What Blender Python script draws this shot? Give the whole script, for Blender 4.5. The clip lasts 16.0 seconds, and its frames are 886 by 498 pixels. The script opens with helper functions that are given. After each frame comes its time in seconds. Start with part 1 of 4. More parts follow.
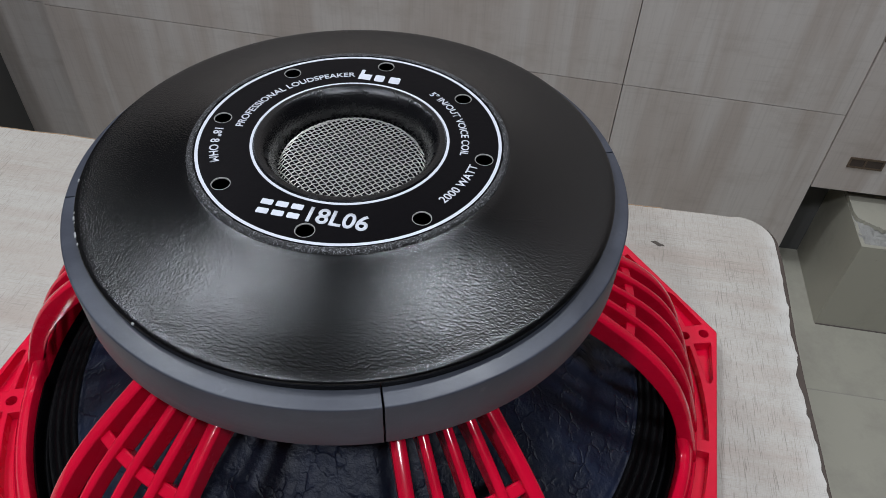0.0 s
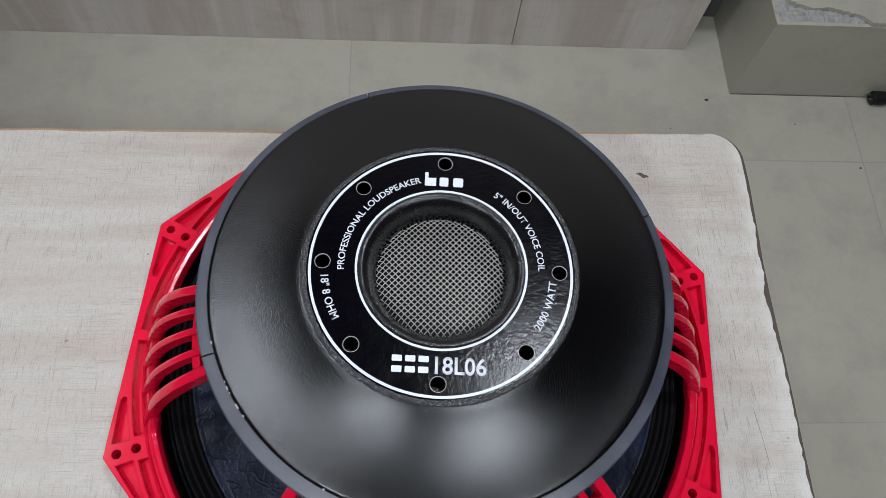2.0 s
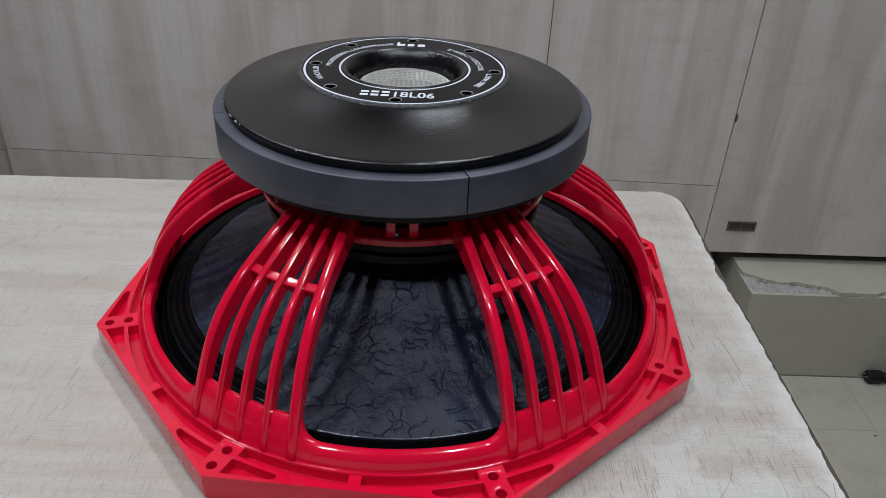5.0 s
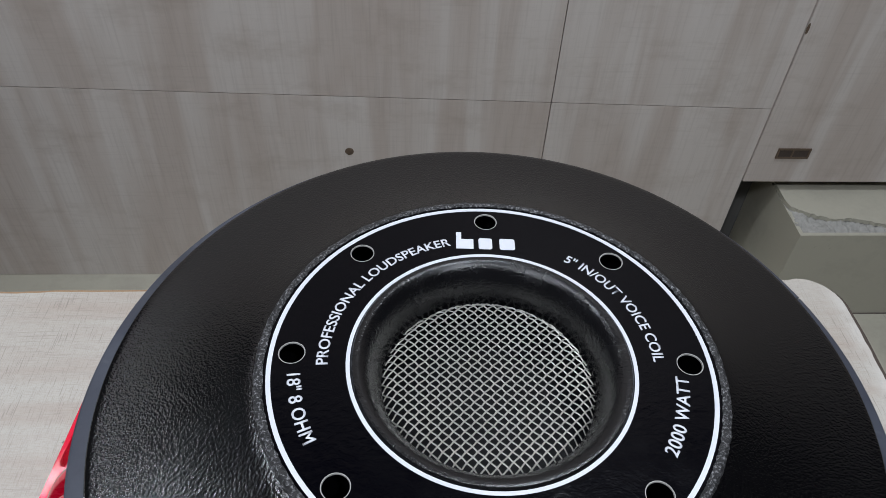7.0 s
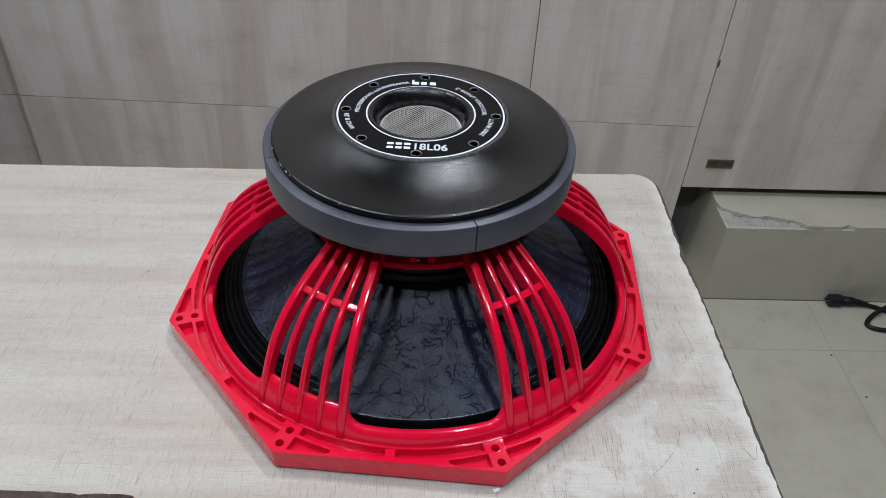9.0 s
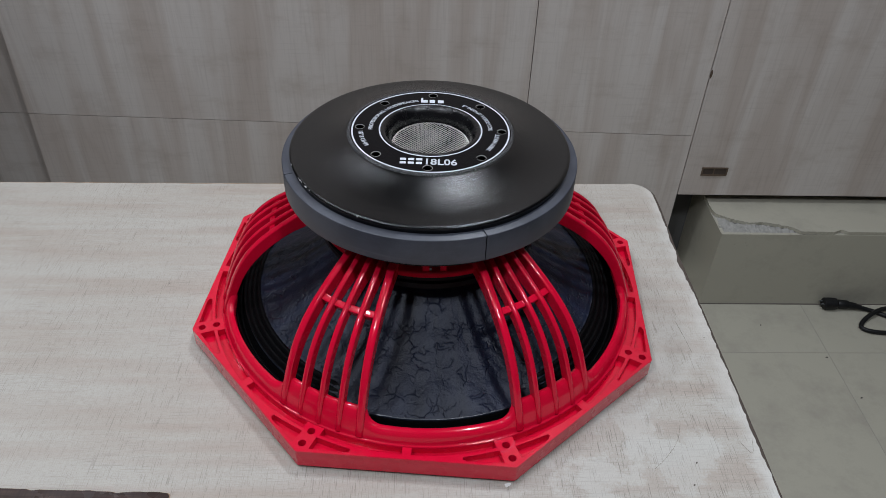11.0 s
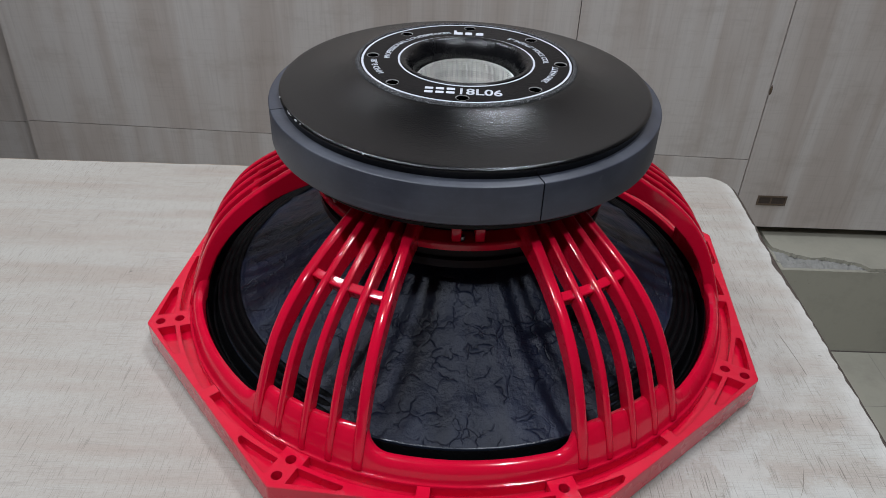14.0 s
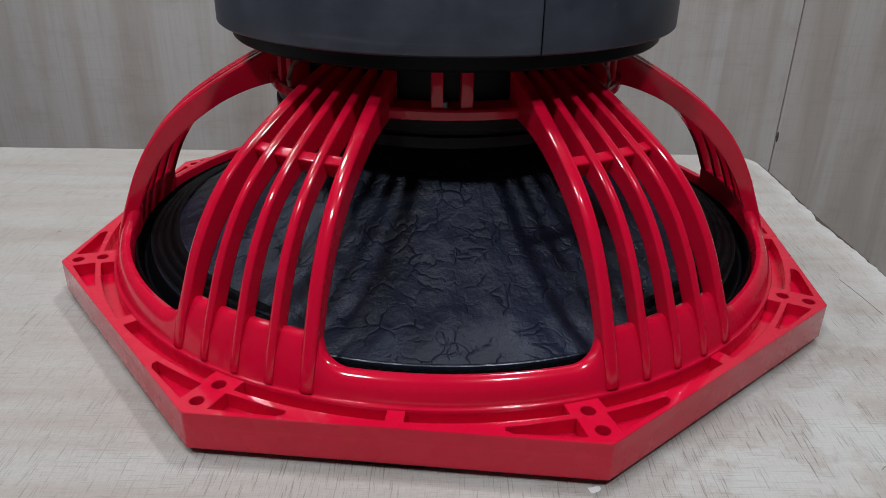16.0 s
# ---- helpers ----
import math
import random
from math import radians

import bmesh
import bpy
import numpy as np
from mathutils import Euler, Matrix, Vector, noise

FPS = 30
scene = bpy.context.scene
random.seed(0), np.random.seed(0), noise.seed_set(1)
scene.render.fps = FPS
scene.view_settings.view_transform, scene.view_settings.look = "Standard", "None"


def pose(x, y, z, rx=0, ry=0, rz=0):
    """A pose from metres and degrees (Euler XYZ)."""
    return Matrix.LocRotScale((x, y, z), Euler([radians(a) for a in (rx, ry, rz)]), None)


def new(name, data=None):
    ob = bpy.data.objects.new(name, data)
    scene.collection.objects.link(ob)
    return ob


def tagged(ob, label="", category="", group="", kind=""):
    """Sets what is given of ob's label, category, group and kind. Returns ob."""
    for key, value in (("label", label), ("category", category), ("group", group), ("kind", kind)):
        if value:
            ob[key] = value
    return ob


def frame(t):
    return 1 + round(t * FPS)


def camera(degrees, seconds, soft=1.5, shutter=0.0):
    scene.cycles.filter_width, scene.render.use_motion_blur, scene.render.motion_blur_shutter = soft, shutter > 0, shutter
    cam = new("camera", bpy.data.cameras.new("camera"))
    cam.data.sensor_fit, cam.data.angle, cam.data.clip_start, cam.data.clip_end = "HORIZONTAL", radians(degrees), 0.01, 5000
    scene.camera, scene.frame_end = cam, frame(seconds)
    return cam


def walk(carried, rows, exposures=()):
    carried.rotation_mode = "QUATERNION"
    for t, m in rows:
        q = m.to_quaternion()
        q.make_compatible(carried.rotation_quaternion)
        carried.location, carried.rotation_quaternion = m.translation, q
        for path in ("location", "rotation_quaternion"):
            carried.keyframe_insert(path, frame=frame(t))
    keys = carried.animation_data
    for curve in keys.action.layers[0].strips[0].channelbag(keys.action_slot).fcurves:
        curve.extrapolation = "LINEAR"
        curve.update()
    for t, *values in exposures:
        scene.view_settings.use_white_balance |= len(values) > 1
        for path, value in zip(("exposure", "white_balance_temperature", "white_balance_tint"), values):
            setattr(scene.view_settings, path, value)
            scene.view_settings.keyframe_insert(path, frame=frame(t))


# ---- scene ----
cam = camera(61.48, 16.0, soft=0.8)
# seconds, eye (metres, the table top is z = 0 and the loudspeaker axis x = y = 0), turn in degrees
PATH = [
    (0.0, 0.0835, -0.2770, 0.4304, 44.27, -1.88, 9.42),
    (0.5, 0.0940, -0.2526, 0.4338, 40.61, -2.48, 12.53),
    (1.0, 0.0365, -0.1641, 0.5400, 30.48, -2.77, 6.32),
    (1.5, -0.0161, -0.1214, 0.5712, 25.06, -2.92, 0.39),
    (2.0, -0.0264, -0.1553, 0.5864, 23.86, -3.70, -1.00),
    (2.5, -0.0098, -0.2790, 0.5947, 27.71, -3.19, -1.66),
    (3.0, 0.0000, -0.4223, 0.5627, 39.76, -1.69, -1.66),
    (3.2, 0.0014, -0.4783, 0.5253, 44.63, -1.88, -1.86),
    (3.7, 0.0082, -0.5444, 0.4840, 51.33, -1.50, -1.59),
    (4.2, 0.0188, -0.5677, 0.4366, 55.91, -1.54, -0.67),
    (4.7, 0.0266, -0.5508, 0.3973, 58.14, -1.74, 0.21),
    (5.3, 0.0223, -0.4808, 0.3851, 57.00, -2.21, 0.53),
    (5.5, 0.0229, -0.4362, 0.3975, 56.19, -2.21, 0.83),
    (6.0, 0.0023, -0.2998, 0.4067, 51.32, -2.09, -0.48),
    (6.5, -0.0231, -0.1703, 0.4081, 47.12, -2.22, -1.94),
    (7.0, -0.0300, -0.1444, 0.4071, 44.79, -2.31, -2.39),
    (7.5, -0.0165, -0.1993, 0.4160, 45.08, -2.00, -1.48),
    (8.0, 0.0039, -0.3531, 0.4398, 46.72, -2.12, -0.25),
    (8.5, 0.0100, -0.4898, 0.5189, 48.84, -2.28, -0.36),
    (8.7, 0.0022, -0.5322, 0.5211, 49.45, -2.13, -0.58),
    (9.2, 0.0014, -0.5811, 0.5453, 50.27, -2.06, -0.57),
    (9.8, -0.0023, -0.5961, 0.5561, 50.66, -1.90, -0.72),
    (10.3, -0.0062, -0.5935, 0.5567, 50.72, -1.76, -0.87),
    (10.8, -0.0089, -0.5989, 0.5574, 50.73, -1.56, -1.11),
    (11.0, -0.0116, -0.5979, 0.5568, 50.81, -1.63, -1.25),
    (11.5, -0.0175, -0.6339, 0.5627, 50.71, -1.67, -1.53),
    (12.0, -0.0274, -0.6387, 0.5475, 49.70, -1.58, -1.09),
    (12.5, -0.0129, -0.5124, 0.5384, 48.91, -1.73, -0.02),
    (13.0, -0.0050, -0.4303, 0.4869, 49.21, -1.94, 0.13),
    (13.5, -0.0126, -0.4169, 0.4168, 51.52, -2.09, 0.21),
    (14.0, -0.0132, -0.4973, 0.3992, 54.91, -1.69, 0.99),
    (14.5, 0.0136, -0.6245, 0.4136, 57.64, -1.41, 1.51),
    (15.0, 0.0163, -0.6658, 0.4101, 59.56, -1.28, 1.59),
    (15.5, 0.0113, -0.6040, 0.3269, 61.83, -1.16, 1.22),
    (16.0, 0.0021, -0.4774, 0.2309, 64.30, -0.74, 0.62),
]
EXPOSURE = [(0, -0.1), (0.5, -0.13), (1, -0.05), (1.5, 0.03), (2, 0.03), (2.5, 0), (3, -0.2), (5.5, 0), (6, 0.1), (6.5, 0.07), (7, 0.03), (7.5, 0.09), (8, 0.07), (8.5, 0.17), (11, -0.17), (12, -0.22), (12.5, -0.23), (13.5, -0.25), (14, -0.08), (14.5, 0.06), (15, 0.07), (15.5, 0.0), (16, -0.12)]
walk(cam, [(t, pose(x, y, z, rx, ry, rz)) for t, x, y, z, rx, ry, rz in PATH], EXPOSURE)

# ---- light ----
world = bpy.data.worlds.new("room_air")
scene.world = world
world.use_nodes = True
world.node_tree.nodes["Background"].inputs["Color"].default_value = (0.75, 0.85, 1.0, 1)
world.node_tree.nodes["Background"].inputs["Strength"].default_value = 0.02


def lamp(x, y, z, long, deep, power, tip=0.0, tint=(0.850, 0.907, 1.0)):
    """A bright panel or tube that shines down, tipped towards the room by some degrees."""
    data = bpy.data.lights.new("room_lamp", "AREA")
    data.shape, data.size, data.size_y, data.energy, data.color = "RECTANGLE", long, deep, power, tint
    new("room_lamp", data).matrix_world = pose(x, y, z, -tip, 0, 0)


# a short tube high on the back wall and five panels in the ceiling
lamp(-1.22, 0.985, 1.76, 0.40, 0.06, 2.5, 55)
lamp(-1.26, 0.32, 2.14, 0.20, 0.18, 19)
lamp(-0.85, -0.26, 2.14, 0.17, 0.17, 9)
lamp(0.46, 0.40, 2.14, 0.24, 0.20, 20)
lamp(0.62, -1.05, 2.14, 0.18, 0.18, 27)
lamp(-0.85, -1.25, 2.14, 0.18, 0.18, 27)

# ---- materials ----


class Nodes:
    """A short way to write node materials."""

    def __init__(self, name):
        self.m = bpy.data.materials.new(name)
        self.m.use_nodes = True
        self.t = self.m.node_tree
        self.b = self.t.nodes["Principled BSDF"]
        self.co = self.t.nodes.new("ShaderNodeTexCoord").outputs["Object"]

    def node(self, kind, **inputs):
        n = self.t.nodes.new(kind)
        for k, v in inputs.items():
            key = k.replace("_", " ")
            if hasattr(v, "is_linked"):
                self.t.links.new(v, n.inputs[key])
            else:
                n.inputs[key].default_value = v
        return n

    def scaled(self, sx, sy, sz, turn=0.0):
        n = self.node("ShaderNodeMapping", Vector=self.co, Scale=(sx, sy, sz), Rotation=(0, 0, radians(turn)))
        return n.outputs["Vector"]

    def noise(self, scale, detail=4.0, rough=0.55, at=None, warp=0.0):
        n = self.node("ShaderNodeTexNoise", Vector=at or self.co, Scale=scale, Detail=detail, Roughness=rough, Distortion=warp)
        return n.outputs["Fac"]

    def ramp(self, fac, *stops):
        n = self.t.nodes.new("ShaderNodeValToRGB")
        self.t.links.new(fac, n.inputs["Fac"])
        e = n.color_ramp.elements
        while len(e) < len(stops):
            e.new(0.5)
        for k, (p, c) in enumerate(stops):
            e[k].position = p
            e[k].color = (*c, 1) if hasattr(c, "__len__") else (c, c, c, 1)
        return n.outputs["Color"]

    def mix(self, fac, a, b, how="MIX"):
        n = self.t.nodes.new("ShaderNodeMix")
        n.data_type, n.blend_type = "RGBA", how
        for sock, v in ((n.inputs[0], fac), (n.inputs[6], a), (n.inputs[7], b)):
            if hasattr(v, "is_linked"):
                self.t.links.new(v, sock)
            elif hasattr(v, "__len__"):
                sock.default_value = (*v, 1)
            else:
                sock.default_value = v
        return n.outputs[2]

    def math(self, how, a, b):
        n = self.t.nodes.new("ShaderNodeMath")
        n.operation = how
        for sock, v in zip(n.inputs, (a, b)):
            if hasattr(v, "is_linked"):
                self.t.links.new(v, sock)
            else:
                sock.default_value = v
        return n.outputs[0]

    def set(self, **inputs):
        for k, v in inputs.items():
            key = k.replace("_", " ")
            if hasattr(v, "is_linked"):
                self.t.links.new(v, self.b.inputs[key])
            else:
                self.b.inputs[key].default_value = (*v, 1) if hasattr(v, "__len__") else v
        return self

    def soft_edges(self, radius):
        n = self.node("ShaderNodeBevel", Radius=radius)
        n.samples = 4
        self.t.links.new(n.outputs["Normal"], self.b.inputs["Normal"])
        return self

    def bump(self, height, depth, strength=1.0):
        n = self.node("ShaderNodeBump", Height=height, Distance=depth, Strength=strength)
        old = self.b.inputs["Normal"].links
        if old:
            self.t.links.new(old[0].from_socket, n.inputs["Normal"])
        self.t.links.new(n.outputs["Normal"], self.b.inputs["Normal"])
        return self


def red_paint():
    n = Nodes("red_gloss_paint")
    c = n.mix(n.noise(35, 3), (0.52, 0.0021, 0.023), (0.62, 0.0034, 0.032))
    n.set(Base_Color=c, Roughness=n.ramp(n.noise(60, 4), (0.3, 0.22), (0.7, 0.32)), Specular_IOR_Level=0.05, Coat_Weight=0.75, Coat_Roughness=n.ramp(n.noise(45, 4), (0.3, 0.05), (0.7, 0.12)))
    return n.soft_edges(0.0016).bump(n.noise(160, 3), 0.0004, 0.16).m


def ferrite_grey():
    n = Nodes("grey_ferrite")
    c = n.mix(n.noise(14, 6, 0.7), (0.020, 0.023, 0.033), (0.038, 0.042, 0.058))
    c = n.mix(n.ramp(n.noise(160, 3), (0.66, 0.0), (0.78, 0.4)), c, (0.09, 0.094, 0.108))
    cloud = n.noise(1, 5, 0.65, at=n.scaled(22, 22, 30))
    c = n.mix(n.ramp(cloud, (0.42, 0.0), (0.70, 0.75)), c, (0.056, 0.063, 0.083))
    rub = n.math("MULTIPLY", n.ramp(n.noise(1, 3, 0.6, at=n.scaled(9, 9, 260)), (0.52, 0.0), (0.70, 0.55)), n.ramp(n.noise(11, 3), (0.45, 0.0), (0.62, 1.0)))
    c = n.mix(rub, c, (0.085, 0.090, 0.104))
    n.set(Base_Color=c, Roughness=n.ramp(cloud, (0.3, 0.34), (0.7, 0.50)), Specular_IOR_Level=0.62)
    return n.soft_edges(0.0007).bump(n.noise(400, 3), 0.0003, 0.25).bump(n.noise(1, 3, at=n.scaled(26, 26, 8)), 0.0010, 0.25).m


def black_leather_coat():
    n = Nodes("black_textured_coating")
    grain = n.noise(1150, 1.5, 0.5)
    n.set(Base_Color=n.mix(n.noise(20, 5), (0.0008, 0.0008, 0.0011), (0.0016, 0.0016, 0.0021)), Roughness=n.ramp(grain, (0.35, 0.14), (0.66, 0.25)), Specular_IOR_Level=0.47)
    return n.bump(grain, 0.00055, 0.36).bump(n.noise(30, 3), 0.002, 0.05).m


def black_gloss():
    n = Nodes("black_gloss_foil")
    wear = n.ramp(n.noise(70, 6, 0.8), (0.66, 0.0), (0.78, 1.0))
    n.set(Base_Color=n.mix(wear, (0.001, 0.001, 0.002), (0.006, 0.006, 0.008)), Roughness=n.ramp(n.noise(90, 5), (0.3, 0.13), (0.75, 0.22)), Specular_IOR_Level=0.115)
    return n.bump(n.noise(330, 3, 0.6), 0.0004, 0.34).m


def black_lip():
    n = Nodes("black_smooth_enamel")
    n.set(Base_Color=n.mix(n.noise(60, 4), (0.0015, 0.0015, 0.002), (0.004, 0.004, 0.005)), Roughness=n.ramp(n.noise(120, 4), (0.3, 0.20), (0.7, 0.30)), Specular_IOR_Level=0.45)
    return n.bump(n.noise(1000, 2, 0.55), 0.0006, 0.34).m


def black_steel():
    n = Nodes("black_steel")
    n.set(Base_Color=n.mix(n.noise(40, 4), (0.004, 0.004, 0.005), (0.009, 0.009, 0.010)), Roughness=0.38, Specular_IOR_Level=0.12)
    return n.bump(n.noise(500, 2), 0.0003, 0.25).m


def rough_rim():
    n = Nodes("chipped_black_edge")
    c = n.mix(n.ramp(n.noise(1100, 3, 0.7), (0.52, 0.0), (0.66, 1.0)), (0.010, 0.010, 0.011), (0.24, 0.24, 0.25))
    n.set(Base_Color=c, Roughness=0.55)
    return n.bump(n.noise(1100, 3), 0.0012, 0.8).m


def white_print():
    n = Nodes("white_print")
    n.set(Base_Color=n.mix(n.noise(200, 3), (0.50, 0.52, 0.57), (0.60, 0.62, 0.67)), Roughness=0.45)
    return n.m


def wire_metal():
    n = Nodes("steel_wire")
    n.set(Base_Color=n.mix(n.noise(60, 3), (0.56, 0.545, 0.51), (0.78, 0.765, 0.71)), Metallic=0.75, Roughness=0.38)
    return n.m


def brushed_steel():
    n = Nodes("brushed_steel")
    n.set(Base_Color=n.mix(n.noise(1, 3, at=n.scaled(80, 1500, 80)), (0.17, 0.185, 0.195), (0.26, 0.275, 0.285)), Metallic=1.0, Roughness=n.ramp(n.noise(1, 3, at=n.scaled(60, 900, 60)), (0.3, 0.42), (0.7, 0.54)), Anisotropic=0.7)
    tangent = n.t.nodes.new("ShaderNodeTangent")
    tangent.direction_type, tangent.axis = "RADIAL", "Z"
    n.t.links.new(tangent.outputs["Tangent"], n.b.inputs["Tangent"])
    return n.m


def cone_paper():
    n = Nodes("black_coated_paper")
    blotch = n.noise(26, 6, 0.62)
    turn = n.t.nodes.new("ShaderNodeTexGradient")
    turn.gradient_type = "RADIAL"
    n.t.links.new(n.scaled(-1, -1, 1), turn.inputs["Vector"])
    far = n.node("ShaderNodeVectorMath", Vector=n.co)
    far.operation = "LENGTH"
    # short forked creases that wander over the paper, their shade also darkened into the colour
    bend = n.node("ShaderNodeTexNoise", Vector=n.co, Scale=48.0, Detail=3.0).outputs["Color"]
    bent = n.node("ShaderNodeVectorMath", Vector=bend)
    bent.operation = "MULTIPLY_ADD"
    bent.inputs[1].default_value = (0.022, 0.022, 0.022)
    n.t.links.new(n.co, bent.inputs[2])
    cells = n.node("ShaderNodeTexVoronoi", Vector=bent.outputs["Vector"], Scale=84.0)
    cells.feature = "DISTANCE_TO_EDGE"
    line = cells.outputs["Distance"]
    keep = n.ramp(n.noise(52, 3, 0.62), (0.47, 0.0), (0.58, 1.0))
    crease_shade = n.math("MULTIPLY", n.ramp(line, (0.008, 1.0), (0.028, 0.0)), keep)
    crease = n.math("MULTIPLY", n.ramp(line, (0.0, 1.0), (0.035, 0.45), (0.13, 0.0)), keep)
    # radial bands: sheen and rib shadow put into the paper's colour, also bumped
    streak = n.noise(1.0, 3, 0.5, at=n.node("ShaderNodeCombineXYZ", X=n.math("MULTIPLY", turn.outputs["Fac"], 38.0), Y=n.math("MULTIPLY", far.outputs["Value"], 9.0), Z=0.0).outputs[0])
    tone = n.mix(n.ramp(streak, (0.35, 0.0), (0.70, 1.0)), (0.0022, 0.0040, 0.0108), (0.0072, 0.0126, 0.0325))
    tone = n.mix(n.math("MULTIPLY", blotch, 0.5), tone, (0.004, 0.0055, 0.010))
    n.set(Base_Color=n.mix(n.math("MULTIPLY", crease_shade, 0.42), tone, (0.001, 0.001, 0.0015)), Roughness=n.ramp(blotch, (0.3, 0.42), (0.7, 0.56)), Specular_IOR_Level=0.27)
    return n.bump(n.math("SUBTRACT", 1.0, crease), 0.0008, 0.75).bump(n.noise(150, 4, 0.6), 0.0016, 0.75).bump(streak, 0.004, 0.35).m


def black_cloth():
    n = Nodes("black_pleated_cloth")
    n.set(Base_Color=n.mix(n.noise(60, 4), (0.0008, 0.0008, 0.0011), (0.003, 0.003, 0.0035)), Roughness=0.5, Specular_IOR_Level=0.06)
    return n.bump(n.noise(600, 2), 0.0009, 0.7).m


def black_rubber():
    n = Nodes("black_rubber")
    n.set(Base_Color=n.mix(n.noise(60, 4), (0.004, 0.004, 0.004), (0.012, 0.012, 0.013)), Roughness=0.45, Specular_IOR_Level=0.3)
    return n.bump(n.noise(300, 2), 0.0004, 0.3).m


def table_laminate():
    n = Nodes("worn_pale_laminate")
    base = n.mix(n.noise(5, 5, 0.6), (0.366, 0.338, 0.296), (0.440, 0.419, 0.381))
    bands = n.noise(1, 4, 0.6, at=n.scaled(3.0, 34, 1))
    base = n.mix(n.ramp(bands, (0.42, 0.0), (0.68, 0.8)), base, (0.335, 0.278, 0.232))
    # fine weave along and across, and longer hairline cracks
    weave = n.noise(1, 2, 0.6, at=n.scaled(170, 2100, 1, 2))
    weave2 = n.noise(1, 2, 0.6, at=n.scaled(2000, 180, 1, -4))
    base = n.mix(n.ramp(weave, (0.46, 0.0), (0.72, 0.30)), base, (0.21, 0.18, 0.145))
    base = n.mix(n.ramp(weave2, (0.48, 0.0), (0.72, 0.32)), base, (0.22, 0.19, 0.155))
    along = n.noise(1, 2, 0.5, at=n.scaled(34, 1300, 1, 2), warp=0.5)
    across = n.noise(1, 2, 0.5, at=n.scaled(1350, 48, 1, -2), warp=0.5)
    patch_a, patch_b = n.noise(9, 3), n.noise(11, 3, at=n.scaled(1, 1, 1, 40))
    lines = n.math("MULTIPLY", n.ramp(along, (0.56, 0.0), (0.68, 0.75)), n.ramp(patch_a, (0.40, 0.0), (0.60, 1.0)))
    lines2 = n.math("MULTIPLY", n.ramp(across, (0.58, 0.0), (0.67, 1.0)), n.ramp(patch_b, (0.32, 0.2), (0.54, 1.0)))
    both = n.math("MAXIMUM", lines, lines2)
    reach = n.node("ShaderNodeVectorMath", Vector=n.co)
    reach.operation = "DISTANCE"
    reach.inputs[1].default_value = (0.26, -0.30, 0.0)
    both = n.math("MULTIPLY", both, n.ramp(reach.outputs["Value"], (0.12, 1.0), (0.55, 0.6)))
    base = n.mix(n.math("MULTIPLY", both, 0.58), base, (0.085, 0.068, 0.050))
    # worn white patches towards the open corner
    far = n.node("ShaderNodeVectorMath", Vector=n.co)
    far.operation = "DISTANCE"
    far.inputs[1].default_value = (0.195, -0.225, 0.0)
    zone = n.ramp(far.outputs["Value"], (0.08, 1.0), (0.23, 0.0))
    worn = n.math("MULTIPLY", zone, n.ramp(n.math("ADD", n.noise(17, 4, 0.6), n.math("MULTIPLY", n.noise(400, 2), 0.12)), (0.54, 0.0), (0.61, 1.0)))
    base = n.mix(n.math("MULTIPLY", worn, 0.30), base, (0.55, 0.56, 0.53))
    # pale rubbed strip along the open edge
    side = n.node("ShaderNodeSeparateXYZ", Vector=n.co).outputs["X"]
    rubbed = n.math("MULTIPLY", n.ramp(n.math("ADD", side, n.math("MULTIPLY", n.noise(30, 4), 0.012)), (0.291, 0.0), (0.303, 1.0)), n.ramp(n.noise(45, 4), (0.35, 0.3), (0.6, 1.0)))
    base = n.mix(n.math("MULTIPLY", rubbed, 0.55), base, (0.56, 0.555, 0.525))
    specks = n.ramp(n.noise(75, 2), (0.755, 0.0), (0.78, 0.8))
    base = n.mix(specks, base, (0.10, 0.085, 0.07))
    n.set(Base_Color=base, Roughness=n.ramp(n.noise(40, 4), (0.3, 0.45), (0.7, 0.64)))
    return n.bump(both, 0.0003, 0.4).bump(n.noise(300, 3), 0.0003, 0.25).m


def board_core(name, a, b):
    n = Nodes(name)
    n.set(Base_Color=n.mix(n.noise(120, 5, 0.7), a, b), Roughness=0.75)
    return n.bump(n.noise(260, 4), 0.001, 0.5).m


